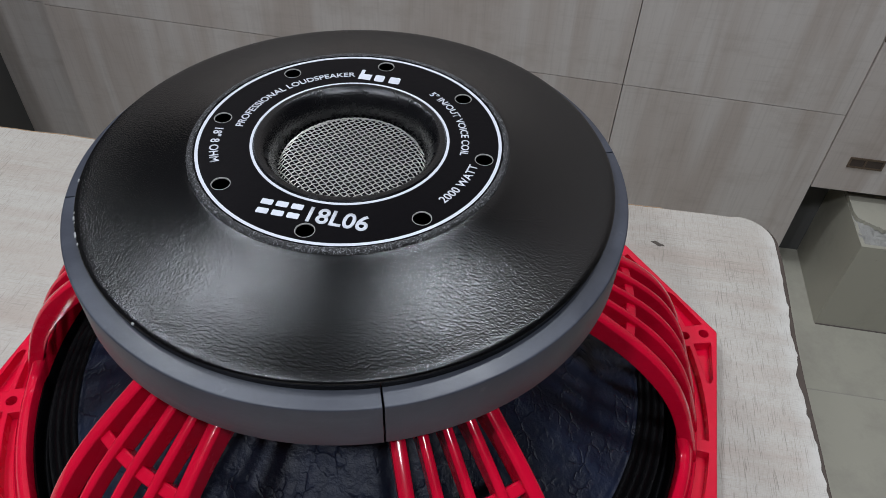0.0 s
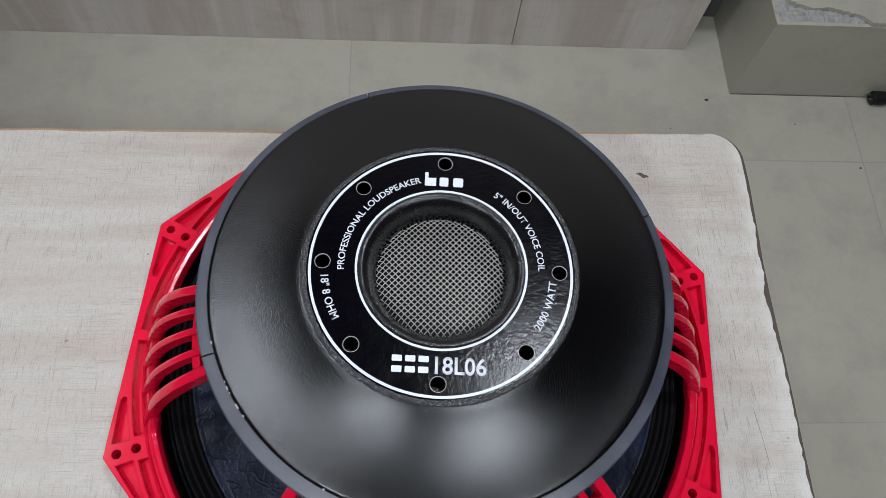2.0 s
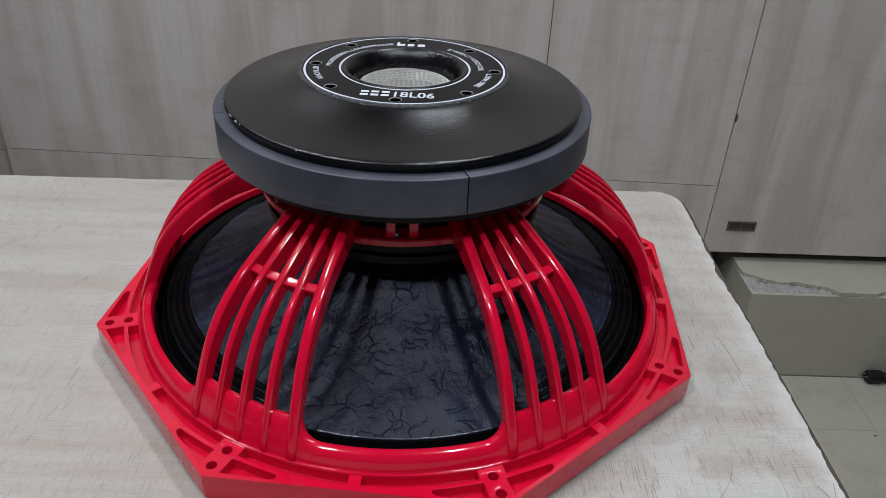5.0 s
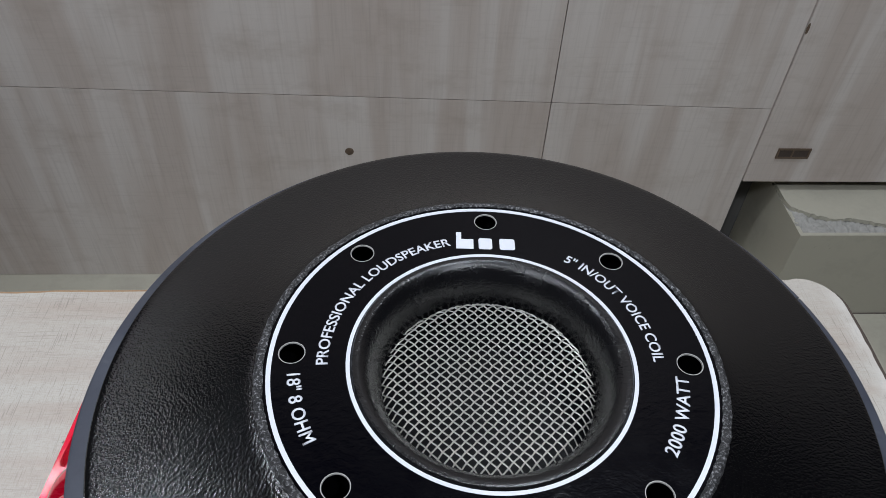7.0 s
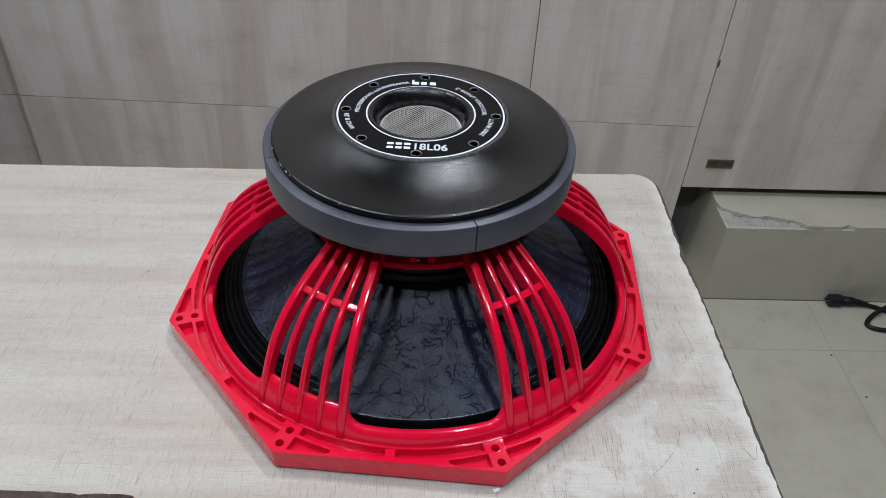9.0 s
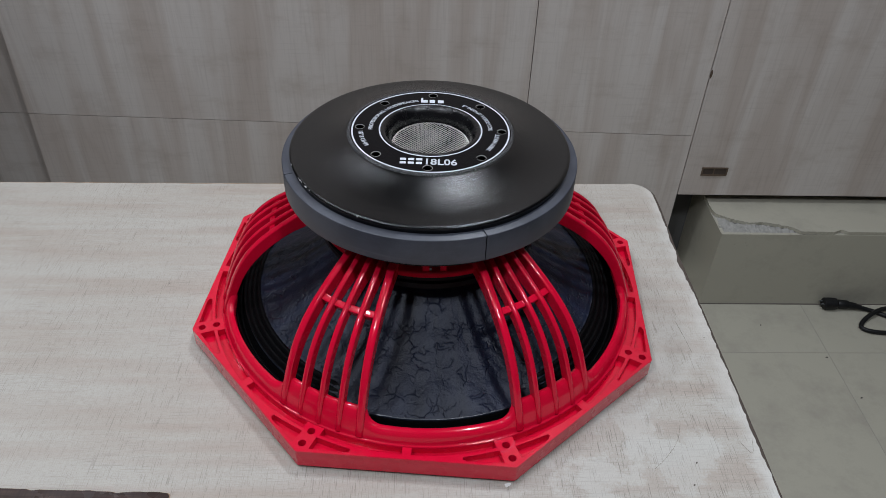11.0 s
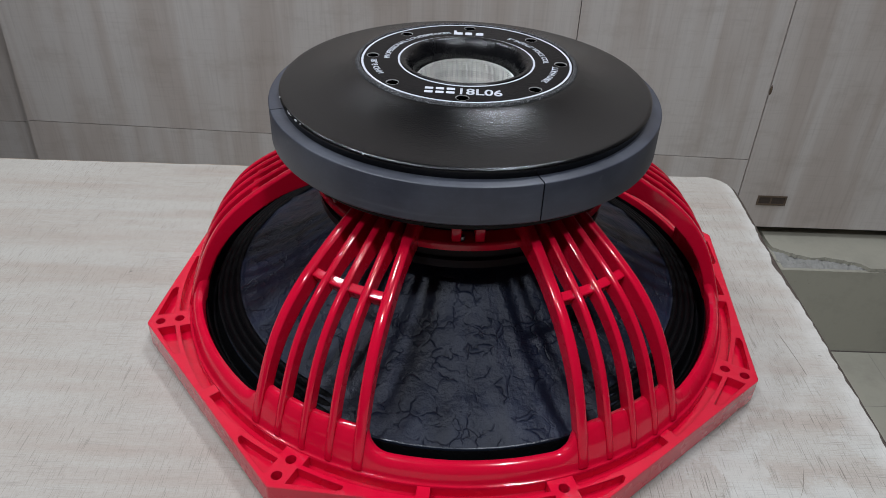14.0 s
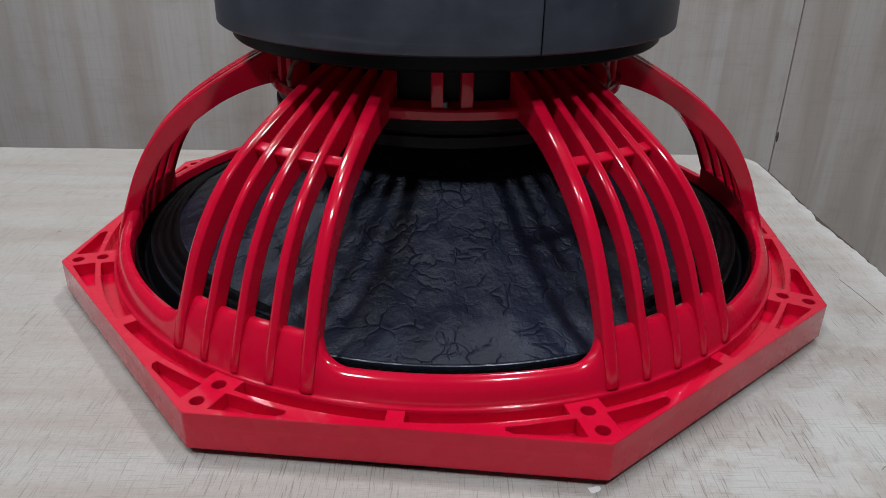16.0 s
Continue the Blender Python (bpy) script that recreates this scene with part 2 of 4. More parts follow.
def wall_laminate():
    n = Nodes("grey_brown_wood_laminate")
    tone = n.node("ShaderNodeObjectInfo").outputs["Random"]
    shift = n.node("ShaderNodeVectorMath", Vector=n.co)
    shift.operation = "ADD"
    off = n.node("ShaderNodeCombineXYZ", X=n.math("MULTIPLY", tone, 3.0), Y=0.0, Z=n.math("MULTIPLY", tone, 7.0))
    n.t.links.new(off.outputs[0], shift.inputs[1])
    at = n.node("ShaderNodeMapping", Vector=shift.outputs["Vector"], Scale=(13.0, 1.0, 1.15)).outputs["Vector"]
    wave = n.noise(1.0, 2.5, 0.5, at=at, warp=0.7)
    base = n.mix(n.noise(3, 4), (0.500, 0.450, 0.410), (0.600, 0.560, 0.526))
    base = n.mix(n.ramp(wave, (0.40, 0.0), (0.60, 0.52), (0.75, 0.25)), base, (0.365, 0.288, 0.240))
    fine = n.noise(1.0, 3, 0.6, at=n.node("ShaderNodeMapping", Vector=n.co, Scale=(190.0, 1.0, 7.0)).outputs["Vector"])
    base = n.mix(n.ramp(fine, (0.48, 0.0), (0.75, 0.20)), base, (0.22, 0.18, 0.155))
    cross = n.noise(1.0, 3, 0.6, at=n.node("ShaderNodeMapping", Vector=n.co, Scale=(9.0, 1.0, 200.0)).outputs["Vector"])
    base = n.mix(n.ramp(cross, (0.54, 0.0), (0.75, 0.15)), base, (0.25, 0.21, 0.185))
    smudge = n.noise(1.0, 5, 0.65, at=n.node("ShaderNodeMapping", Vector=shift.outputs["Vector"], Scale=(8.0, 1.0, 16.0)).outputs["Vector"])
    base = n.mix(n.ramp(smudge, (0.52, 0.0), (0.72, 0.38)), base, (0.33, 0.272, 0.228))
    n.set(Base_Color=base, Roughness=n.ramp(n.noise(20, 3), (0.3, 0.42), (0.7, 0.56)))
    return n.bump(fine, 0.0003, 0.25).m


def floor_tile():
    n = Nodes("pale_vitrified_tile")
    c = n.mix(n.noise(3, 5, 0.6), (0.350, 0.332, 0.270), (0.428, 0.408, 0.334))
    c = n.mix(n.ramp(n.noise(42, 4, 0.7), (0.70, 0.0), (0.76, 0.6)), c, (0.26, 0.24, 0.20))
    c = n.mix(n.ramp(n.noise(6, 6, 0.72), (0.46, 0.0), (0.72, 0.85)), c, (0.29, 0.27, 0.225))
    n.set(Base_Color=c, Roughness=n.ramp(n.noise(12, 4), (0.3, 0.30), (0.7, 0.46)))
    return n.m


def grout():
    n = Nodes("dirty_grout")
    n.set(Base_Color=n.mix(n.noise(60, 4), (0.30, 0.285, 0.245), (0.36, 0.345, 0.30)), Roughness=0.9)
    return n.m


def cement():
    n = Nodes("broken_cement")
    c = n.mix(n.noise(45, 6, 0.75), (0.16, 0.155, 0.14), (0.46, 0.45, 0.42))
    n.set(Base_Color=c, Roughness=0.9)
    return n.bump(n.noise(90, 5, 0.6), 0.004, 0.6).m


# dark tone picked for an unseen ceiling so that little light bounces off it
def grey_ceiling():
    n = Nodes("grey_ceiling_paint")
    n.set(Base_Color=n.mix(n.noise(4, 5), (0.12, 0.12, 0.12), (0.15, 0.15, 0.15)), Roughness=0.8)
    return n.bump(n.noise(160, 3), 0.001, 0.3).m


# kept dark so that the unseen walls of the room throw back little light
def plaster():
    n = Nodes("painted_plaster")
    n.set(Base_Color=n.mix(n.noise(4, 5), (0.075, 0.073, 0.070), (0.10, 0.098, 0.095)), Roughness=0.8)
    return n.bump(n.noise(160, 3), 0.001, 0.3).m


def dark_laminate():
    n = Nodes("dark_brown_wood_laminate")
    a = n.noise(1, 4, 0.6, at=n.scaled(18, 420, 1, -3))
    b = n.noise(1, 4, 0.6, at=n.scaled(420, 20, 1, -3))
    c = n.mix(n.ramp(a, (0.35, 0.0), (0.7, 1.0)), (0.020, 0.011, 0.009), (0.060, 0.036, 0.029))
    c = n.mix(n.ramp(b, (0.45, 0.0), (0.72, 0.7)), c, (0.018, 0.011, 0.009))
    n.set(Base_Color=c, Roughness=n.ramp(n.noise(30, 4), (0.3, 0.20), (0.7, 0.32)), Specular_IOR_Level=0.22)
    return n.bump(a, 0.0002, 0.15).m


def slot_metal():
    n = Nodes("dull_bronze_metal")
    n.set(Base_Color=n.mix(n.noise(80, 4), (0.10, 0.07, 0.05), (0.19, 0.14, 0.10)), Metallic=0.5, Roughness=0.5)
    return n.m


RED, FERRITE, COAT, GLOSS, STEEL_BLACK, LIP = red_paint(), ferrite_grey(), black_leather_coat(), black_gloss(), black_steel(), black_lip()
CHIPPED, WHITE, WIRE, STEEL = rough_rim(), white_print(), wire_metal(), brushed_steel()
PAPER, CLOTH, RUBBER = cone_paper(), black_cloth(), black_rubber()
LAMINATE, WALL, TILE, GROUT, CEMENT, PLASTER, DARK = table_laminate(), wall_laminate(), floor_tile(), grout(), cement(), plaster(), dark_laminate()
MDF = board_core("raw_brown_board", (0.20, 0.12, 0.065), (0.33, 0.22, 0.13))
CORE = board_core("dark_board_core", (0.030, 0.020, 0.016), (0.075, 0.055, 0.042))
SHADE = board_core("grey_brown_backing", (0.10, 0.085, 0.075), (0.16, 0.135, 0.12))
BRONZE = slot_metal()

# ---- building tools ----
U = 1.065  # metres in one unit of the plan


def part(name, bm, material, parent=None, label="", smooth=True):
    """Links a bmesh, drawn in plan units, as one mesh object under its thing."""
    bmesh.ops.scale(bm, vec=(U, U, U), verts=bm.verts)
    bmesh.ops.recalc_face_normals(bm, faces=bm.faces)
    me = bpy.data.meshes.new(name)
    bm.to_mesh(me)
    bm.free()
    me.materials.append(material)
    if smooth:
        me.shade_smooth()
        me.set_sharp_from_angle(angle=radians(38))
    ob = new(name, me)
    ob.parent = parent
    if label:
        tagged(ob, label)
    return ob


def turned(ob, degrees):
    """A copy of a part on the same mesh, turned about the axis of its thing."""
    twin = ob.copy()
    scene.collection.objects.link(twin)
    twin.matrix_basis = pose(0, 0, 0, 0, 0, degrees) @ ob.matrix_basis
    return twin


def polar(r, degrees, z=None):
    a = radians(degrees)
    return (r * math.cos(a), r * math.sin(a)) if z is None else (r * math.cos(a), r * math.sin(a), z)


def lathe(profile, steps=128, start=0.0, sweep=360.0, closed=True):
    """Turns a list of (r, z) about the z axis; closed joins its last point to the first; a part sweep gets end caps."""
    bm = bmesh.new()
    full = sweep >= 360
    rings = []
    for k in range(steps if full else steps + 1):
        a = start + sweep * k / steps
        rings.append([bm.verts.new(polar(r, a, z)) for r, z in profile])
    n = len(profile)
    for k in range(steps):
        p, q = rings[k], rings[(k + 1) % len(rings)]
        for i in range(n if closed else n - 1):
            j = (i + 1) % n
            bm.faces.new((p[i], q[i], q[j], p[j]))
    if not full and closed:
        bm.faces.new(rings[0][::-1])
        bm.faces.new(rings[-1])
    return bm


def outline_solid(outer, holes, z0, z1, bm=None):
    """A flat plate between two heights from an outline and the outlines of its holes."""
    bm = bm or bmesh.new()
    loops, edges, twin = [], [], {}
    for loop in (outer, *holes):
        vs = [bm.verts.new((x, y, z1)) for x, y in loop]
        loops.append(vs)
        edges += [bm.edges.new((vs[i], vs[(i + 1) % len(vs)])) for i in range(len(vs))]
    top = [f for f in bmesh.ops.triangle_fill(bm, edges=edges, use_beauty=True)["geom"] if isinstance(f, bmesh.types.BMFace)]
    for vs in loops:
        for v in vs:
            twin[v] = bm.verts.new((v.co.x, v.co.y, z0))
    for f in top:
        bm.faces.new([twin[v] for v in reversed(f.verts)])
    for vs in loops:
        for i in range(len(vs)):
            a, b = vs[i], vs[(i + 1) % len(vs)]
            bm.faces.new((a, b, twin[b], twin[a]))
    return bm


def circle(x, y, r, n=20):
    return [(x + r * math.cos(2 * math.pi * k / n), y + r * math.sin(2 * math.pi * k / n)) for k in range(n)]


def box(x0, x1, y0, y1, z0, z1, bevel=0.0, bm=None):
    one = bmesh.new()
    bmesh.ops.create_cube(one, size=1)
    for v in one.verts:
        v.co = ((x0 + x1) / 2 + v.co.x * (x1 - x0), (y0 + y1) / 2 + v.co.y * (y1 - y0), (z0 + z1) / 2 + v.co.z * (z1 - z0))
    if bevel:
        bmesh.ops.bevel(one, geom=one.edges[:], offset=bevel, segments=2, affect="EDGES", profile=0.5)
    if bm is None:
        return one
    me = bpy.data.meshes.new("tmp")
    one.to_mesh(me)
    one.free()
    bm.from_mesh(me)
    bpy.data.meshes.remove(me)
    return bm


def tube(points, r, sides=10):
    """A round tube along a line of points, with closed ends."""
    bm = bmesh.new()
    rings, pts = [], [Vector(p) for p in points]
    for i, p in enumerate(pts):
        d = (pts[min(i + 1, len(pts) - 1)] - pts[max(i - 1, 0)]).normalized()
        side = d.cross(Vector((0, 0, 1)))
        side = side.normalized() if side.length > 1e-4 else Vector((1, 0, 0))
        up = side.cross(d)
        rr = r[i] if hasattr(r, "__len__") else r
        rings.append([bm.verts.new(p + rr * (math.cos(a) * side + math.sin(a) * up)) for a in (2 * math.pi * k / sides for k in range(sides))])
    for a, b in zip(rings, rings[1:]):
        for i in range(sides):
            j = (i + 1) % sides
            bm.faces.new((a[i], a[j], b[j], b[i]))
    bm.faces.new(rings[0][::-1])
    bm.faces.new(rings[-1])
    return bm


def smooth_line(points, n):
    """Points along a smooth curve through a few given ones."""
    out = []
    for k in range(n):
        t = (len(points) - 1) * k / (n - 1)
        i = min(int(t), len(points) - 2)
        f = t - i
        p = [Vector((*points[max(0, min(len(points) - 1, i + d))], 0)) for d in (-1, 0, 1, 2)]
        v = 0.5 * ((2 * p[1]) + (p[2] - p[0]) * f + (2 * p[0] - 5 * p[1] + 4 * p[2] - p[3]) * f * f + (3 * p[1] - p[0] - 3 * p[2] + p[3]) * f ** 3)
        out.append((v.x, v.y))
    return out


def lettering(text, size, bold=0.014):
    """The outlines of some letters as a flat mesh, lying at z = 0, in the order of reading along x, centred on x."""
    curve = bpy.data.curves.new("letters", "FONT")
    curve.body, curve.size, curve.align_x, curve.resolution_u = text, size, "CENTER", 4
    curve.offset = size * bold
    ob = new("letters", curve)
    bpy.context.view_layer.update()
    me = bpy.data.meshes.new_from_object(ob.evaluated_get(bpy.context.evaluated_depsgraph_get()))
    bm = bmesh.new()
    bm.from_mesh(me)
    bpy.data.objects.remove(ob)
    bpy.data.curves.remove(curve)
    bpy.data.meshes.remove(me)
    return bm


def extent(bm):
    xs = [v.co.x for v in bm.verts]
    return min(xs), max(xs)


def raise_print(bm, z, thick):
    """Lifts flat print to a height and gives it a body."""
    bmesh.ops.remove_doubles(bm, verts=bm.verts, dist=1e-7)
    for v in bm.verts:
        v.co.z = z
    out = bmesh.ops.extrude_face_region(bm, geom=bm.faces[:])
    for v in (g for g in out["geom"] if isinstance(g, bmesh.types.BMVert)):
        v.co.z = z + thick
    return bm


# ---- the room ----
WALL_Y, FLOOR_Z = 0.957, -0.795


def wall_panel(parent, x0, x1, zs0, zs1, y=WALL_Y, thick=0.018, lean=(0.0, 0.0)):
    """One laminate board; zs0 and zs1 give the heights of its lower and upper edge at x0 and x1; lean: how far out of plumb its two sides stand."""
    bm = bmesh.new()
    vs = [bm.verts.new((x + k * (z + 0.345), yy, z)) for yy in (y, y + thick) for x, z, k in ((x0, zs0[0], lean[0]), (x1, zs0[1], lean[1]), (x1, zs1[1], lean[1]), (x0, zs1[0], lean[0]))]
    for f in ((0, 1, 2, 3), (7, 6, 5, 4), (0, 4, 5, 1), (1, 5, 6, 2), (2, 6, 7, 3), (3, 7, 4, 0)):
        bm.faces.new([vs[i] for i in f])
    return part("panel", bm, WALL, parent, smooth=False)


back = tagged(new("wall_north"), "back wall clad in grey-brown wood-grain laminate boards", "wall", kind="structure")
part("backing", box(-0.880, 2.6, WALL_Y + 0.0195, WALL_Y + 0.12, -0.53, 2.1), SHADE, back)
part("backing", box(-0.880, 0.640, WALL_Y + 0.0195, WALL_Y + 0.12, FLOOR_Z, -0.5295), SHADE, back)


def joint(x):
    return -0.3505 - 0.0225 * x


G = 0.0008  # half the width of a joint
edges = (-0.892, 0.2375, 0.6385)
for x0, x1 in zip(edges, edges[1:]):
    a, b = x0 + G, x1 - G
    lean = tuple(0.03 if x == -0.892 else 0.0 for x in (x0, x1))
    wall_panel(back, a, b, (FLOOR_Z + 0.001, FLOOR_Z + 0.001), (joint(a) - G, joint(b) - G), lean=lean)
    wall_panel(back, a, b, (joint(a) + G, joint(b) + G), (1.2, 1.2), lean=lean)
    wall_panel(back, a, b, (1.2 + 2 * G, 1.2 + 2 * G), (2.1, 2.1), lean=lean)
wall_panel(back, 0.6385 + G, 1.62, (-0.530, -0.530), (0.75, 0.75), y=WALL_Y - 0.004, thick=0.022)
wall_panel(back, 1.622, 2.6, (-0.530, -0.530), (0.75, 0.75), y=WALL_Y - 0.004, thick=0.022)
wall_panel(back, 0.6385 + G, 2.6, (0.752, 0.752), (2.1, 2.1), y=WALL_Y - 0.004, thick=0.022)

# boards of the niche beside it, set back behind the main face
NICHE_Y = WALL_Y + 0.080
for z0, z1 in ((FLOOR_Z + 0.001, -0.374 - G), (-0.374 + G, 1.2), (1.2 + 2 * G, 2.1)):
    wall_panel(back, -2.2, -0.80, (z0, z0), (z1, z1), y=NICHE_Y)
part("backing", box(-2.2, -0.8805, NICHE_Y + 0.0185, NICHE_Y + 0.04, FLOOR_Z, 2.1), CORE, back)

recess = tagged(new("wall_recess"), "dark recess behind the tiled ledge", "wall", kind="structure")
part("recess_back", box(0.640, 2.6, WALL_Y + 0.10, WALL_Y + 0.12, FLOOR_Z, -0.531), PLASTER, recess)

# unseen partition and pier, added to block lamps and shade the back wall's left
side = tagged(new("wall_west"), "unseen low partition and pier added to shade the back wall's left end", "wall", kind="structure")
part("partition", box(-1.26, -1.105, 0.781, NICHE_Y - 0.001, FLOOR_Z, 1.20, 0.004), PLASTER, side)
part("pier", box(-1.26, -1.030, 0.20, 0.780, FLOOR_Z, 1.20, 0.004), PLASTER, side)
for name, b in (("wall_south", (-2.3, 2.7, -2.7, -2.6)), ("wall_east", (2.6, 2.7, -2.6, 1.08)), ("wall_far_west", (-2.3, -2.2, -2.6, 1.08))):
    part(name, box(*b, FLOOR_Z, 2.1), PLASTER)
    tagged(scene.objects[name], "plain painted plaster wall behind the camera", "wall", kind="structure")
tagged(part("ceiling", box(-2.3, 2.7, -2.7, 1.1, 2.1, 2.2), grey_ceiling()), "plain unseen ceiling, made dark grey to cut bounced light", "ceiling", kind="structure")

floor = tagged(new("floor"), "floor of large pale beige vitrified tiles with thin dirty joints", "floor", kind="structure")
part("bed", box(-2.3, 2.7, -2.7, 1.1, FLOOR_Z - 0.06, FLOOR_Z - 0.0008), GROUT, floor)
TX, TY, GAP = 1.1165, 0.561, 0.0011


def tile(sx, sy):
    return box(GAP, sx - GAP, GAP, sy - GAP, -0.0007, 0.0, 0.0003)


for i in range(-2, 3):
    for j in range(-6, 3):
        x0, y0 = -0.1235 + i * TX, 0.6655 + (j - 1) * TY
        t = part("tile", tile(TX, TY), TILE, floor, smooth=False)
        t.location = (x0 * U, y0 * U, FLOOR_Z * U)

SOOT = board_core("black_floor_dirt", (0.02, 0.019, 0.018), (0.06, 0.056, 0.05))
rnd = random.Random(5)
for x, y, r in ((0.6685, 0.8188, 0.0048), (0.984, 0.651, 0.0030), (1.012, 0.526, 0.0035), (0.575, 0.742, 0.0022), (0.43, 0.70, 0.0020), (0.86, 0.76, 0.0020)):
    pts = [(x + r * rnd.uniform(0.5, 1.2) * math.cos(k * math.pi / 5), y + r * rnd.uniform(0.4, 0.9) * math.sin(k * math.pi / 5)) for k in range(10)]
    part("dirt_spot", outline_solid(pts, [], FLOOR_Z + 0.0001, FLOOR_Z + 0.0008), SOOT, floor, smooth=False)

# the tiled ledge below the hung boards
ledge = tagged(new("ledge"), "low tiled ledge with a broken upper edge showing grey cement", "ledge")
LX, LY, LZ = 0.724, 0.838, -0.556
part("core", box(LX + 0.008, 2.59, LY + 0.008, WALL_Y + 0.099, FLOOR_Z, LZ - 0.0135), CEMENT, ledge)
part("front_tile", outline_solid([(LX, LY), (2.59, LY), (2.59, LY + 0.0078), (LX, LY + 0.0078)], [], FLOOR_Z + 0.0005, LZ - 0.0095), TILE, ledge, smooth=False)
part("end_tile", box(LX, LX + 0.0078, LY + 0.008, WALL_Y + 0.099, FLOOR_Z + 0.0005, LZ - 0.010), TILE, ledge, smooth=False)
BITE = [(0.0, 0.090), (0.004, 0.072), (0.036, 0.050), (0.08, 0.034), (0.105, 0.039), (0.136, 0.032), (0.178, 0.018), (0.192, 0.002), (0.24, 0.0015), (0.275, 0.001), (0.295, 0.011), (0.31, 0.001), (0.42, 0.001), (0.55, 0.0008)]


def bite(s):
    """How far the top tile has broken away behind the front edge."""
    for (a, p), (c, q) in zip(BITE, BITE[1:]):
        if s <= c:
            return p + (q - p) * (s - a) / (c - a)
    return 0.0008


chip = [(LX, LY + 0.090)]
for k in range(1, 220):
    s = k * 0.0025
    rough = 0.004 if s < 0.19 else 0.0012
    chip.append((LX + s, LY + max(0.0003, bite(s) + rough * noise.noise((k * 0.35, 0, 1)) + 0.5 * rough * noise.noise((k * 1.1, 0, 4)))))
chip += [(LX + 0.551, LY), (2.59, LY), (2.59, WALL_Y + 0.099), (LX, WALL_Y + 0.099)]
part("top_tile", outline_solid(chip, [], LZ - 0.0085, LZ), TILE, ledge, smooth=False)
bm = bmesh.new()
rows = []
for k in range(250):
    s = 0.001 + k * 0.0022
    row = []
    for i in range(19):
        f = i / 18
        y = LY + 0.0008 + (max(0.012, bite(s)) + 0.006) * f
        p = Vector((LX + s, y, 0))
        lump = 0.0065 * noise.noise(p * 45) + 0.0040 * noise.noise(p * 130) + 0.0014 * noise.noise(p * 330)
        row.append(bm.verts.new((LX + s, y, LZ - 0.0118 + 0.0035 * f + lump * min(1, 4 * f, 6 * (1 - f)))))
    rows.append(row)
for a, c in zip(rows, rows[1:]):
    for i in range(18):
        bm.faces.new((a[i], c[i], c[i + 1], a[i + 1]))
part("joint", box(LX + 0.002, 2.58, LY - 0.0018, LY - 0.0002, FLOOR_Z + 0.0001, FLOOR_Z + 0.0026), SHADE, ledge, "dirty grout joint along the floor")
part("broken_edge", bm, CEMENT, ledge, "crumbled grey cement")

# bronze slot plate on the hung board, a round hole at its edge and a screw head
slot = tagged(new("slot_plate"), "small dull bronze slot plate set in the hung laminate board", "slot plate")
py = WALL_Y - 0.004
part("frame", outline_solid([(0.675, -0.472), (0.739, -0.472), (0.739, -0.449), (0.675, -0.449)], [[(0.6785, -0.4685), (0.7035, -0.4685), (0.7035, -0.4525), (0.6785, -0.4525)], [(0.7065, -0.4685), (0.7355, -0.4685), (0.7355, -0.4525), (0.7065, -0.4525)]], 0, 0.0022), BRONZE, slot, smooth=False)
part("insert", box(0.677, 0.737, -0.470, -0.451, 0, 0.0008), CORE, slot, smooth=False)
for o in slot.children:
    for v in o.data.vertices:
        v.co = (v.co.x + 0.006 * U, (py - 0.0002) * U - v.co.z, v.co.y)
hole = tagged(new("edge_notch"), "small dark notch at the edge of the laminate board", "notch", kind="structure")
bm = bmesh.new()
bmesh.ops.create_uvsphere(bm, u_segments=14, v_segments=8, radius=1)
for v in bm.verts:
    v.co = (0.6398 + 0.0026 * v.co.x, py + 0.0012 * v.co.y, -0.205 + 0.0105 * v.co.z)
part("notch", bm, BRONZE, hole)
screw = tagged(new("screw_head"), "small dull screw head in the laminate board", "screw")
bm = lathe([(0, 0.0018), (0.0060, 0.0015), (0.0078, 0.0005), (0.008, 0), (0, 0)], 20)
for v in bm.verts:
    v.co = (-0.120 + v.co.x, WALL_Y - v.co.z, -0.466 + v.co.y)
part("head", bm, BRONZE, screw)

# ---- the table ----
table = tagged(new("table"), "table with a worn pale laminate top and ragged brown edges", "table")


def table_edge(inset=0.0):
    pts = []
    for k in range(260):
        y = -0.95 + 1.115 * k / 259
        wob = 0.0017 * noise.noise((y * 11, 0, 7)) + 0.0016 * noise.noise((y * 45, 0, 3)) + 0.0014 * noise.noise((y * 170, 0, 5))
        nick = -0.0026 * max(0.0, noise.noise((y * 26, 4, 1)) - 0.32) / 0.4
        pts.append((0.2808 - 0.0022 * math.exp(-((y - 0.07) / 0.07) ** 2) + wob + nick - inset, y))
    for a in range(0, 91, 9):
        pts.append((0.2545 + (0.0255 - inset) * math.cos(radians(a)), 0.1865 + (0.0265 - inset) * math.sin(radians(a))))
    for k in range(1, 200):
        x = 0.2545 - 1.35 * k / 199
        pts.append((x, 0.2118 - 0.007 * min(1.0, max(0.0, (0.23 - x) / 0.28)) - 0.010 * max(0, -x - 0.05) * 0.9 + 0.0010 * noise.noise((x * 30, 5, 0)) + 0.0005 * noise.noise((x * 140, 5, 0)) - inset))
    return pts + [(-1.0955, -0.95)]


